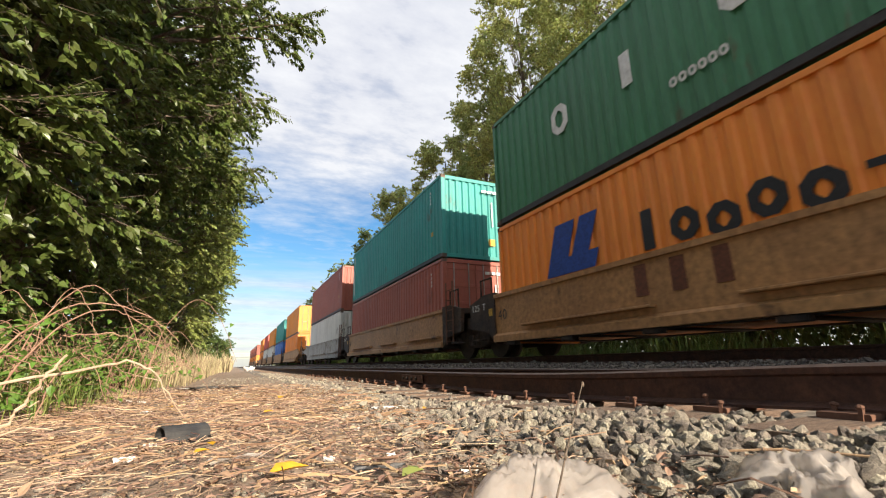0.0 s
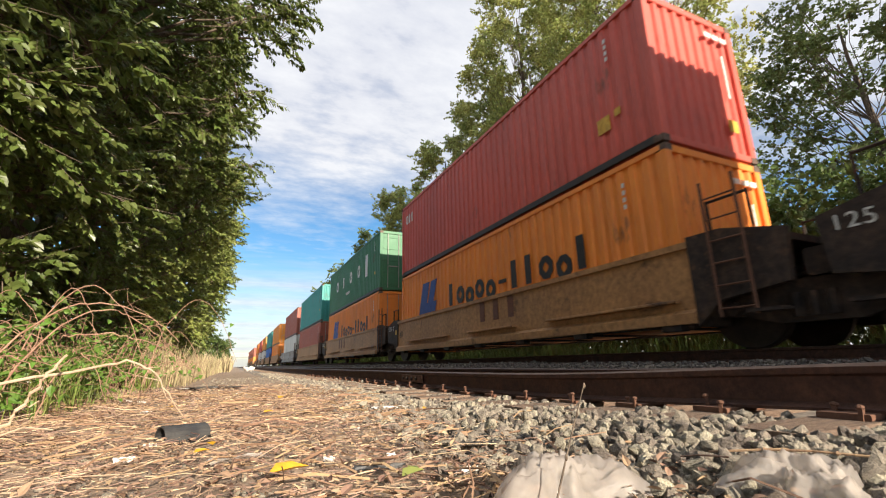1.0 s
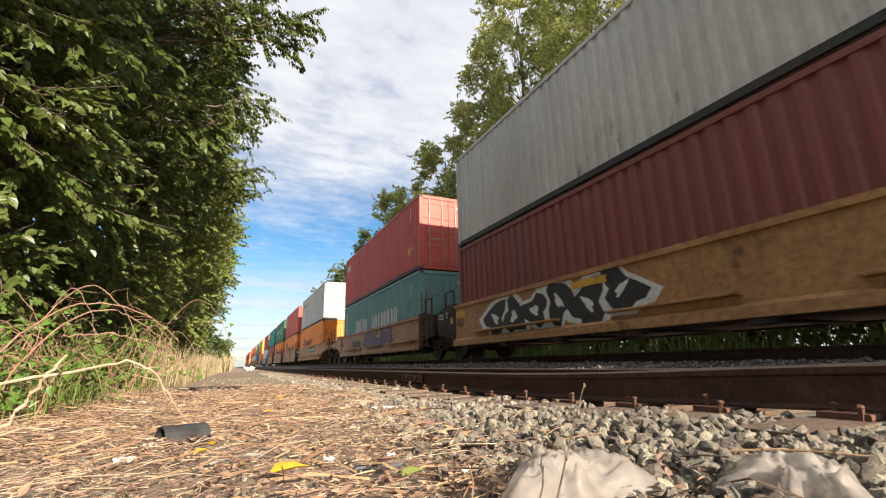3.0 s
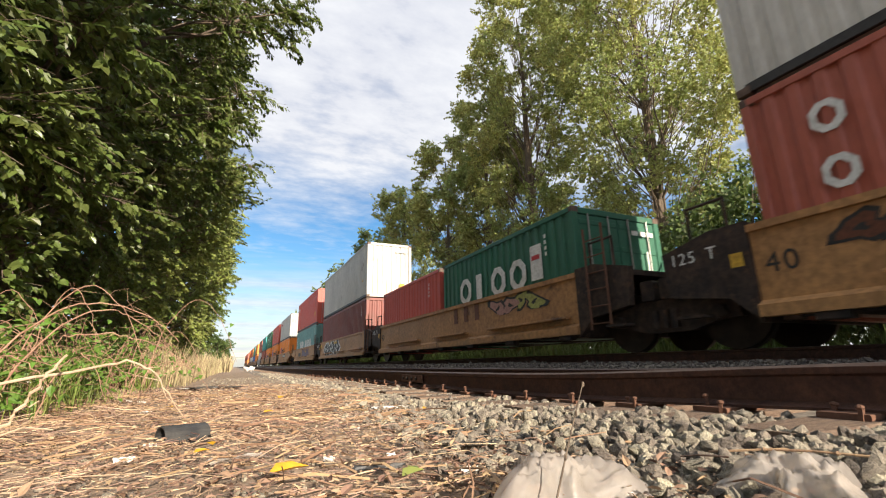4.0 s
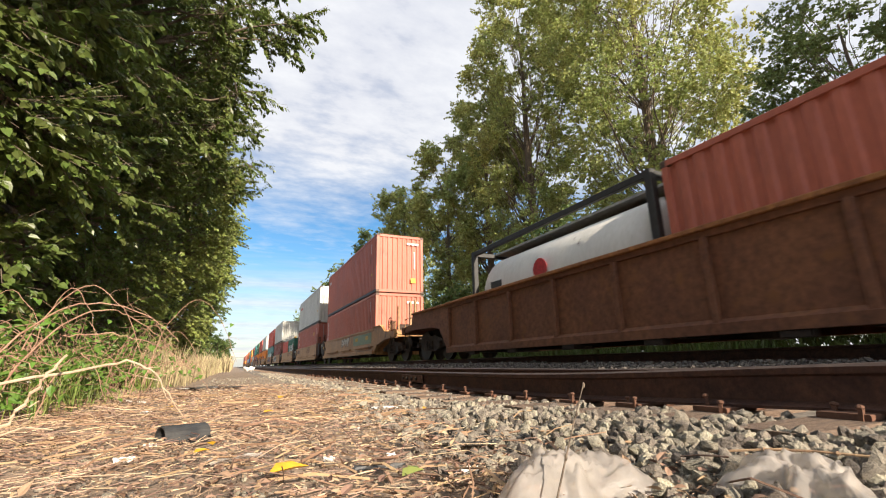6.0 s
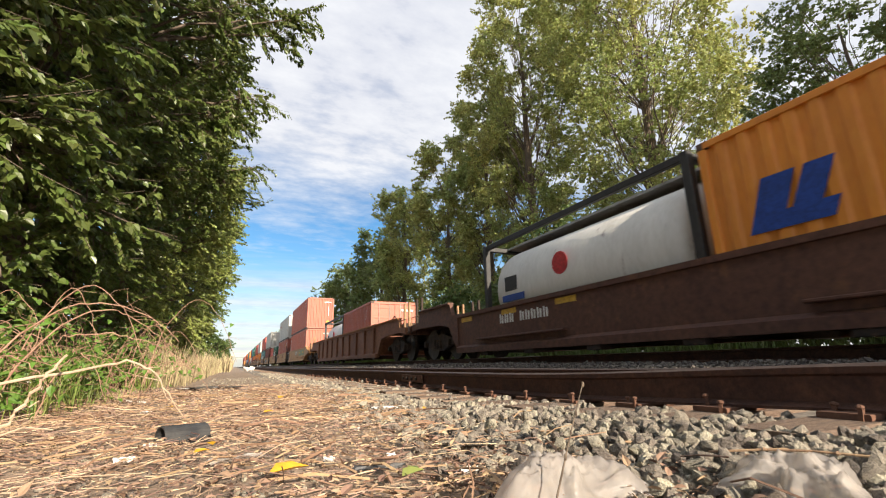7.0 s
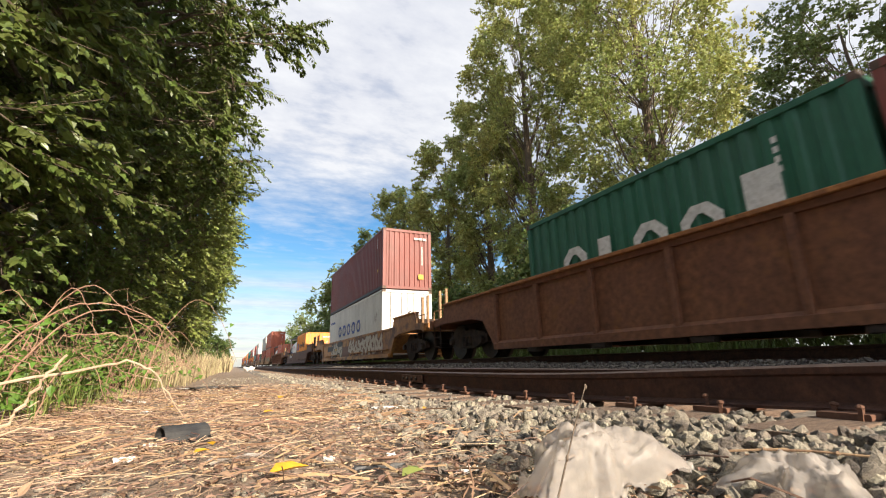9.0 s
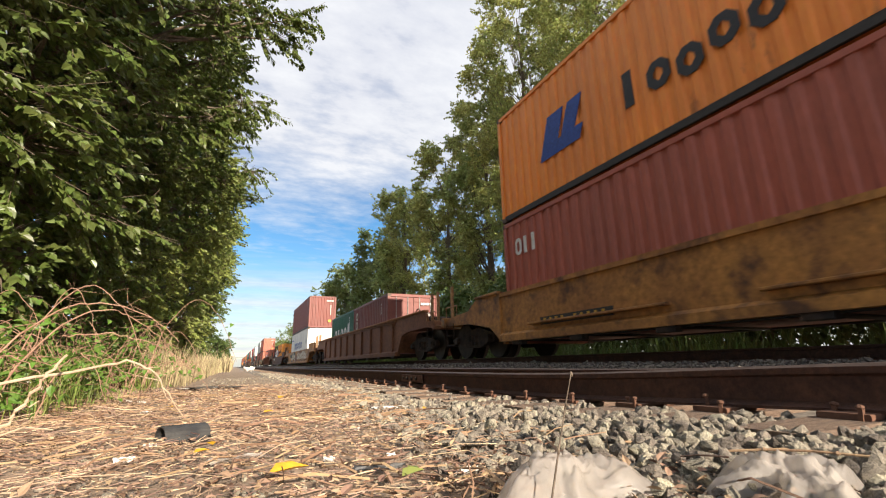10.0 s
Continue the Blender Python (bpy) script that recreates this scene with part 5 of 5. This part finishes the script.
# ---- litter on the verge ----
def stems(name, n, xr, yr, length, radius, seed, mat, label, category, lie=0.12, power=1.4, lift=0.03, edge=0.85):
    """Broken dry stems lying on the ground, each a bent three-sided stick."""
    rng = np.random.default_rng(seed)
    x = rng.uniform(*xr, n)
    y = yr[0] + (yr[1] - yr[0]) * rng.random(n) ** power
    keep = x < edge + 0.05 * y + rng.normal(size=n) * 0.12
    x, y = x[keep], y[keep]
    n = len(x)
    L = length[0] + (length[1] - length[0]) * rng.random(n) ** 2
    a = rng.uniform(0, math.tau, n)
    tilt = rng.normal(0, lie, n)
    d = np.stack([np.cos(a) * np.cos(tilt), np.sin(a) * np.cos(tilt), np.sin(tilt)], 1)
    c = np.stack([x, y, ground_z(x, y) + 0.008 + rng.random(n) ** 2 * lift + np.abs(np.sin(tilt)) * L * 0.35], 1)
    s = np.stack([-np.sin(a), np.cos(a), np.zeros(n)], 1)
    u = np.cross(d, s)
    r = rng.uniform(*radius, n)[:, None] * (1 + 0.08 * y[:, None])
    bend = (s * rng.normal(0, 0.10, (n, 1)) + u * np.abs(rng.normal(0, 0.05, (n, 1)))) * L[:, None]
    rings = []
    for q, k in ((-0.5, 0), (0.0, 1), (0.5, 0)):
        p = c + d * L[:, None] * q + bend * k
        for j in range(3):
            ang = j * math.tau / 3
            rings.append(p + (s * math.cos(ang) + u * math.sin(ang)) * r * (1 - 0.35 * (q + 0.5)))
    v = np.stack(rings, 1)
    f = np.array([(i * 3 + j, i * 3 + (j + 1) % 3, i * 3 + 3 + (j + 1) % 3, i * 3 + 3 + j) for i in range(2) for j in range(3)])
    faces = (f[None] + (np.arange(n) * 9)[:, None, None]).reshape(-1, 4)
    return tagged(new(name, soup(name, v.reshape(-1, 3), faces, mat)), label, category, kind="stuff")


DRY_LEAF = material("dead_leaf", (0.42, 0.28, 0.18), (0.25, 0.155, 0.10), 12, 0.8, 0, 0.3, 60, island=0.4)
YELLOW_LEAF = material("yellow_leaf", (0.75, 0.42, 0.03), (0.62, 0.30, 0.03), 15, 0.5, 0, 0.3, 60, trans=0.2)
PAPER = material("pale_scrap", (0.78, 0.74, 0.68), (0.62, 0.58, 0.52), 20, 0.7, 0, 0.3, 60)
BLACK_PLASTIC = material("black_plastic", (0.02, 0.02, 0.022), (0.05, 0.048, 0.045), 12, 0.45, 0, 0.3, 50)
GREY_BOARD = material("dark_board", (0.10, 0.085, 0.07), (0.06, 0.05, 0.042), 6, 0.8, 0, 0.4, 40)


def build_litter():
    stems("dry_straw", 24000, (-2.2, 1.2), (0.45, 7.8), (0.008, 0.075), (0.0006, 0.0019), 91, STRAW, "broken dry straw stems matted over the verge", "straw", 0.10)
    stems("dry_straw", 1900, (-2.6, 0.9), (0.45, 3.9), (0.05, 0.30), (0.0007, 0.0019), 92, STRAW, "broken dry straw stems matted over the verge", "straw", 0.16, 1.1, 0.045, 0.6)
    stems("dry_straw", 2500, (-2.4, 1.0), (-4, 0.5), (0.03, 0.2), (0.0008, 0.0024), 95, STRAW, "broken dry straw stems matted over the verge", "straw", 0.1, 1.0)
    stems("dead_twigs", 1300, (-2.0, 1.6), (0.5, 6), (0.04, 0.36), (0.0016, 0.005), 93, TWIG, "brown dead twigs lying in the straw", "twigs", 0.08, 1.3, 0.04, 1.1)
    rng = np.random.default_rng(94)
    n = 9000
    x, y = rng.uniform(-1.8, 1.0, n), 0.5 + 5.5 * rng.random(n) ** 1.4
    b = np.stack([x, y, ground_z(x, y) + 0.02 + rng.random(n) * 0.03], 1)
    ln = 0.006 + 0.03 * rng.random(n) ** 2
    tagged(new("dead_leaves", leaf_mesh("dead_leaves", b, unit(rng, n) * np.array([1, 1, 0.3]), unit(rng, n) * 0.6 + np.array([0, 0, 1]), ln, ln * 0.6, DRY_LEAF)), "curled dead leaves on the dry verge", "dead leaves", kind="stuff")

    def one_leaf(px, py, size, ang, mat, label):
        g = np.array([[px, py, float(ground_z(px, py)) + 0.045]])
        ob = new("fallen_leaf", leaf_mesh("fallen_leaf", g, np.array([[math.cos(ang), math.sin(ang), 0.15]]), np.array([[0.05, -0.12, 1.0]]), np.array([size]), np.array([size * 0.62]), mat))
        tagged(ob, label, "leaf", "fallen leaves")

    for px, py, sz, an in ((0.10, 1.25, 0.10, 0.1), (-0.09, 1.66, 0.05, 0.4), (-0.04, 1.79, 0.05, 2.0), (0.36, 4.0, 0.09, 1.0), (0.18, 2.85, 0.06, 0.4), (1.05, 2.55, 0.05, 0.9), (1.55, 1.9, 0.05, 1.2), (-0.35, 3.6, 0.06, 2.4)):
        one_leaf(px, py, sz, an, YELLOW_LEAF, "bright yellow fallen leaf lying on straw")
    one_leaf(0.38, 1.06, 0.07, 0.3, LEAF_LIT, "fresh green leaf low on the ground")
    one_leaf(0.42, 1.09, 0.05, 1.3, LEAF_LIT, "fresh green leaf low on the ground")

    def scrap(px, py, w, h, ang, seed, mat, label, name="paper_scrap", tall=0.014):
        r2 = np.random.default_rng(seed)
        k = 6
        gx, gy = np.meshgrid(np.linspace(-0.5, 0.5, k), np.linspace(-0.5, 0.5, k))
        gz = r2.random((k, k)) * tall
        gx, gy = gx + r2.normal(size=gx.shape) * 0.05, gy + r2.normal(size=gx.shape) * 0.05
        X = px + w * gx * math.cos(ang) - h * gy * math.sin(ang)
        Y = py + w * gx * math.sin(ang) + h * gy * math.cos(ang)
        top = np.stack([X, Y, ground_z(X, Y) + 0.025 + gz], -1).reshape(-1, 3)
        i = np.arange(k * k).reshape(k, k)
        f = np.stack([i[:-1, :-1], i[:-1, 1:], i[1:, 1:], i[1:, :-1]], -1).reshape(-1, 4)
        low = top - np.array([0, 0, 0.003])
        faces = np.concatenate([f, f[:, ::-1] + k * k])
        ob = new(name, soup(name, np.concatenate([top, low]), faces, mat))
        tagged(ob, label, "litter", "scraps of litter")

    for i, (px, py, w, h, an) in enumerate(((-0.49, 3.54, 0.06, 0.04, 0.2), (0.457, 1.38, 0.05, 0.03, 0.8), (0.575, 1.10, 0.06, 0.03, 0.4), (-0.82, 4.8, 0.09, 0.05, 1.0), (-0.68, 4.6, 0.07, 0.05, 2.0), (0.28, 1.42, 0.05, 0.03, 1.5),
                                            (-0.25, 2.0, 0.04, 0.03, 0.3), (-1.37, 4.09, 0.22, 0.2, 0.4), (0.5, 2.0, 0.04, 0.02, 2.2), (-0.28, 1.75, 0.05, 0.035, 0.5), (0.1, 5.2, 0.12, 0.05, 0.2), (0.95, 2.9, 0.24, 0.05, 0.2), (-0.4, 7.1, 0.5, 0.15, 0.1), (0.75, 26.0, 0.5, 0.4, 0.3))):
        scrap(px, py, w, h, an, 200 + i, PAPER, "pale torn paper scrap on the ground", tall=0.014 if i < 13 else 0.3)
    scrap(0.04, 1.59, 0.16, 0.05, 0.1, 230, CLEAR, "crumpled clear plastic strip on straw", "plastic_strip")
    scrap(-0.28, 7.1, 0.75, 0.5, 0.1, 231, GREY_BOARD, "flat dark board lying on the verge", "board", 0.02)
    scrap(0.76, 1.40, 0.17, 0.05, -0.35, 232, GREY_BOARD, "split dark wood chip among stones", "wood_chip", 0.02)
    scrap(0.38, 1.24, 0.13, 0.022, -0.1, 233, BLACK_PLASTIC, "black plastic sliver on straw", "plastic_sliver", 0.015)
    # a curved black pipe fragment
    g = Geo()
    k = 12
    for r0, r1 in ((0.052, 0.046),):
        prof = [(r0 * math.cos(a), r0 * math.sin(a)) for a in np.linspace(-0.2, math.pi + 0.3, k)] + [(r1 * math.cos(a), r1 * math.sin(a)) for a in np.linspace(math.pi + 0.3, -0.2, k)]
        n = len(prof)
        g.add([(x, -0.085, z) for x, z in prof] + [(x * 1.05, 0.085, z * 0.92) for x, z in prof], [(i, (i + 1) % n, n + (i + 1) % n, n + i) for i in range(n)] + [(i, i + 1, n - 2 - i, n - 1 - i) for i in range(k - 1)] + [(n + n - 1 - i, n + n - 2 - i, n + i + 1, n + i) for i in range(k - 1)])
    ob = tagged(new("pipe_fragment", g.mesh("pipe_fragment", BLACK_PLASTIC)), "broken black plastic pipe piece on straw", "litter")
    ob.matrix_world = pose(-0.16, 2.16, 0.03, 0, 10, -62)
    # dumped carton by the thicket
    box = tagged(new("carton"), "battered white carton dumped in the weeds", "carton")
    box.matrix_world = pose(-1.62, 6.1, 0.1, 6, 4, 25)
    part("panel", Geo().box(-0.2, 0.2, -0.15, 0.15, -0.1, 0.12, 0.01), PAPER, box)
    part("flap", Geo().box(-0.34, -0.2, -0.14, 0.14, 0.08, 0.09, 0.002), PAPER, box)
    part("base", Geo().box(-0.22, 0.22, -0.17, 0.17, -0.14, -0.1), BLACK_PLASTIC, box)


CLEAR = material("clear_film", (0.80, 0.74, 0.68), (0.64, 0.58, 0.53), 9, 0.16, 0, 0.7, 22, trans=0.4)


def let_through(m, amount):
    """Makes a film partly see-through."""
    t = m.node_tree
    out = t.nodes["Material Output"]
    was = out.inputs["Surface"].links[0].from_socket
    tr, mx = t.nodes.new("ShaderNodeBsdfTransparent"), t.nodes.new("ShaderNodeMixShader")
    tr.inputs["Color"].default_value = (0.9, 0.87, 0.83, 1)
    mx.inputs[0].default_value = amount
    t.links.new(was, mx.inputs[1])
    t.links.new(tr.outputs[0], mx.inputs[2])
    t.links.new(mx.outputs[0], out.inputs["Surface"])


let_through(CLEAR, 0.5)
build_litter()


def cane(points, r0, r1, mat, label, seed, shoots=0, leafy=0):
    """A long arching stem with short side shoots and a few leaves."""
    rng = np.random.default_rng(seed)
    t = tagged(new("bramble_cane"), label, "bramble", "bramble canes")
    P = np.array(points, float)
    s = np.linspace(0, len(P) - 1, 22)
    fine = np.stack([np.interp(s, range(len(P)), P[:, i]) for i in range(3)], 1)
    for _ in range(3):
        fine[1:-1] = (fine[:-2] + 2 * fine[1:-1] + fine[2:]) / 4
    fine += rng.normal(size=fine.shape) * 0.004
    g = Geo()
    g.tube(fine, [r0 + (r1 - r0) * i / 21 for i in range(22)], 7)
    part("stem", g, mat, t)
    for i in range(shoots):
        a = fine[rng.integers(2, 20)]
        b = a + unit(rng, 1)[0] * rng.uniform(0.04, 0.22)
        part("shoot", Geo().tube([a, (a + b) / 2 + rng.normal(size=3) * 0.01, b], [r1 * 0.8, r1 * 0.6, r1 * 0.3], 5), mat, t)
    if leafy:
        n = leafy
        base = fine[rng.integers(1, 21, n)] + rng.normal(size=(n, 3)) * 0.05
        ln = rng.uniform(0.035, 0.08, n)
        part("foliage", leaf_mesh("foliage", base, unit(rng, n) + np.array([0, -0.2, -0.2]), unit(rng, n) * 0.5 + np.array([0, -0.2, 1.0]), ln, ln * 0.7, LEAF_BRIGHT), None, t)
    return t


LEAF_BRIGHT = material("bramble_leaf", (0.11, 0.21, 0.03), (0.16, 0.26, 0.05), 8, 0.45, 0, island=0.25, trans=0.35)
CANE = material("dry_cane", (0.40, 0.25, 0.17), (0.26, 0.14, 0.09), 14, 0.8, 0, 0.4, 90)
PALE_STICK = material("peeled_stick", (0.56, 0.42, 0.29), (0.38, 0.26, 0.17), 10, 0.75, 0, 0.4, 80)


def build_brambles():
    cane([(-1.35, 3.16, 0.1), (-1.11, 3.27, 0.5), (-0.96, 3.27, 0.65), (-0.8, 3.27, 0.71), (-0.58, 3.27, 0.66), (-0.42, 3.29, 0.56), (-0.33, 3.32, 0.46)], 0.0058, 0.002, CANE, "long arching brown bramble cane", 301, 8)
    cane([(-1.2, 3.16, 0.05), (-1.08, 3.27, 0.36), (-0.91, 3.27, 0.6), (-0.72, 3.27, 0.67), (-0.6, 3.32, 0.62), (-0.45, 3.38, 0.5)], 0.0058, 0.002, CANE, "long arching brown bramble cane", 302, 10, 6)
    cane([(-1.0, 2.4, 0.24), (-0.78, 2.4, 0.26), (-0.62, 2.4, 0.29), (-0.45, 2.4, 0.34), (-0.38, 2.4, 0.33), (-0.31, 2.42, 0.28), (-0.27, 2.45, 0.2), (-0.2, 2.51, 0.08)], 0.0075, 0.0025, PALE_STICK, "pale fallen branch bent over the straw", 303, 6)
    cane([(-0.80, 2.13, 0.02), (-0.72, 2.18, 0.12), (-0.66, 2.23, 0.26), (-0.62, 2.29, 0.36)], 0.009, 0.005, PALE_STICK, "pale dry stick standing up from the litter", 304, 2)
    cane([(-0.95, 3.38, 0.5), (-0.7, 3.38, 0.52), (-0.45, 3.38, 0.45), (-0.25, 3.49, 0.3)], 0.0042, 0.0014, CANE, "thin brown bramble cane", 305, 8)
    rng = np.random.default_rng(306)
    for i in range(46):
        x, y = rng.uniform(-2.3, -0.75), rng.uniform(3.2, 8.0)
        h, w = rng.uniform(0.35, 1.0), rng.uniform(0.3, 0.8)
        cane([(x, y, 0.02), (x + w * 0.15, y, h * 0.7), (x + w * 0.5, y - 0.1, h), (x + w * 0.8, y - 0.15, h * 0.75), (x + w, y - 0.2, h * 0.35)], 0.0042, 0.0014, CANE, "thin tangled bramble cane at the verge", 310 + i, 7, int(rng.integers(0, 14)))
    # leafy undergrowth at the foot of the thicket
    for i in range(34):
        x, y = rng.uniform(-2.7, -1.35), rng.uniform(3.2, 9.5)
        t = tagged(new("bramble_bush"), "low green bramble clump with bright leaves", "bramble", "bramble clumps")
        g = Geo()
        h = rng.uniform(0.35, 0.95)
        base, along, up, ln, c0, c1 = spray(rng, (x, y, h * 0.6), (0.3, 0.35, h * 0.5), (0.5, -0.4, 0.2), 22, 9, 0.065, 0.3)
        for a, b in zip(c0, c1):
            g.tube([(x, y, 0.0), (a + np.array([x, y, 0.05])) / 2, a, b], [0.005, 0.004, 0.003, 0.002], 4)
        part("stem", g, CANE, t)
        part("foliage", leaf_mesh("foliage", base, along, up, ln, ln * 0.65, LEAF_BRIGHT), None, t)


build_brambles()


# ---- film and stems that stir in the wind close by ----
def crumpled(name, w, d, h, seed, label):
    """A sheet of thin film crumpled into a peaked heap."""
    rng = np.random.default_rng(seed)
    k = 46
    gx, gy = np.meshgrid(np.linspace(-1, 1, k), np.linspace(-1, 1, k))
    r = np.sqrt(gx ** 2 + gy ** 2)
    ang = np.arctan2(gy, gx)
    rim = 1 + 0.18 * np.sin(ang * 3 + seed) + 0.1 * np.sin(ang * 7 + 2 * seed)
    gz = np.clip(1 - (r / rim) ** 3.2, -0.2, 1) * h
    cre = np.array([abs(noise.noise(Vector((a * 1.8, b * 1.8, seed)))) + 0.6 * abs(noise.noise(Vector((a * 4.5, b * 4.5, seed + 3)))) + 0.25 * abs(noise.noise(Vector((a * 11, b * 11, seed)))) for a, b in zip(gx.ravel(), gy.ravel())]).reshape(gx.shape)
    gz = gz * (1.2 - 1.1 * cre) + (cre - 0.2) * h * 0.5
    v = np.stack([gx * w * rim * 0.8, gy * d * rim * 0.8, np.maximum(gz, -0.01)], -1).reshape(-1, 3)
    i = np.arange(k * k).reshape(k, k)
    f = np.stack([i[:-1, :-1], i[:-1, 1:], i[1:, 1:], i[1:, :-1]], -1).reshape(-1, 4)
    return tagged(new(name, soup(name, v, f, CLEAR, True)), label, "plastic sheet", "plastic sheets")


film_a = crumpled("plastic_sheet", 0.22, 0.13, 0.105, 4, "crumpled translucent plastic sheet stirring in the wind")
film_b = crumpled("plastic_sheet", 0.20, 0.16, 0.11, 9, "crumpled translucent plastic sheet caught among stones")
stalk = tagged(new("dry_stem"), "thin dry standing stem with small nodes", "stem")
part("stalk", Geo().tube([(0, 0, 0), (0.05, 0.025, 0.05), (0.115, 0.06, 0.13), (0.175, 0.09, 0.205), (0.22, 0.11, 0.262)], [0.0024, 0.0022, 0.0018, 0.0014, 0.001], 6), BARK, stalk)
for q, r in ((0.115, 0.003), (0.175, 0.0026), (0.22, 0.003)):
    part("node", Geo().lathe([(-0.006, 0.001), (-0.002, r), (0.002, r), (0.006, 0.001)], (q, q * 0.5, q * 1.18), "z", 6), BARK, stalk)
wire = tagged(new("dry_stem"), "thin dark trailing stem lying over plastic", "stem")
part("stalk", Geo().tube([(1.10, 0.80, 0.07), (1.16, 0.70, 0.085), (1.20, 0.62, 0.09), (1.23, 0.54, 0.09), (1.28, 0.42, 0.1)], 0.003, 6), TWIG, wire)
for a, b, c in ((1.16, 0.70, 0.085), (1.215, 0.58, 0.09)):
    part("node", Geo().lathe([(-0.006, 0.002), (0, 0.0055), (0.006, 0.002)], (a, b, c), "y", 6), TWIG, wire)


def motions():
    """The whole train runs away along the far track at an even speed; boughs sway in the wind."""
    for ob, s, level, lateral in MOVERS:
        walk(ob, [(t, pose(FAR_C + lateral, s + SPEED * t, FAR_TOP + level)) for t in (0, 5, 10)])
    step = math.degrees(SPEED / FPS / WHEEL_R)      # wheels roll without slipping
    for w, e in WHEELS:
        walk(w, [(i / FPS, pose(0, e, WHEEL_R, -step * i)) for i in range(10 * FPS + 1)])
    for ob, pivot, amp, ph in SWAY:
        rows = []
        for i in range(21):
            t = i * 0.5
            a = amp * (math.sin(1.9 * t + ph) + 0.5 * math.sin(3.7 * t + 2 * ph))
            b = amp * 0.7 * math.sin(2.6 * t + 1.3 * ph)
            rows.append((t, Matrix.Translation(pivot) @ pose(0, 0, 0, b, a, 0.5 * a) @ Matrix.Translation([-q for q in pivot])))
        walk(ob, rows)
    walk(film_a, [(t, pose(0.64 + dx, 0.82, 0.005 + dz, rx, ry, 12)) for t, dx, dz, rx, ry in
                  ((0, -0.05, 0, 0, 4), (1, 0, 0, 0, 0), (1.8, 0.02, 0.01, 3, -3), (2.5, 0.03, 0.01, 0, -4), (3.6, 0.0, 0, 2, 0), (4.5, 0.0, 0, 0, 2), (5.5, 0.03, 0.01, 0, -4), (6.5, 0.0, 0, 2, 3), (7.5, 0.01, 0, 0, 0), (8.3, 0.02, 0.01, 2, -2), (9, 0.09, 0.05, 12, -8), (9.5, 0.05, 0.02, 4, -3), (10, 0.01, 0, 0, 0))])
    walk(film_b, [(t, pose(1.03 + dx, 0.56, 0.0, rx, ry, 20)) for t, dx, rx, ry in
                  ((0, 0.02, 0, -4), (1, 0, 3, 0), (2.5, 0, 0, 3), (4.5, -0.01, -3, 0), (5.5, 0.01, 2, 4), (7.5, 0, -2, 0), (9, 0, 0, 2), (10, -0.02, 4, -2))])
    walk(stalk, [(t, pose(0.46, 0.65, -0.01, 0, a, 0)) for t, a in ((0, 0), (1, 0.8), (2.5, 1.0), (4.5, 0), (5.5, 0.6), (7.5, 0), (8.3, 1), (9, 1.5), (9.5, -2), (10, -6))])


motions()
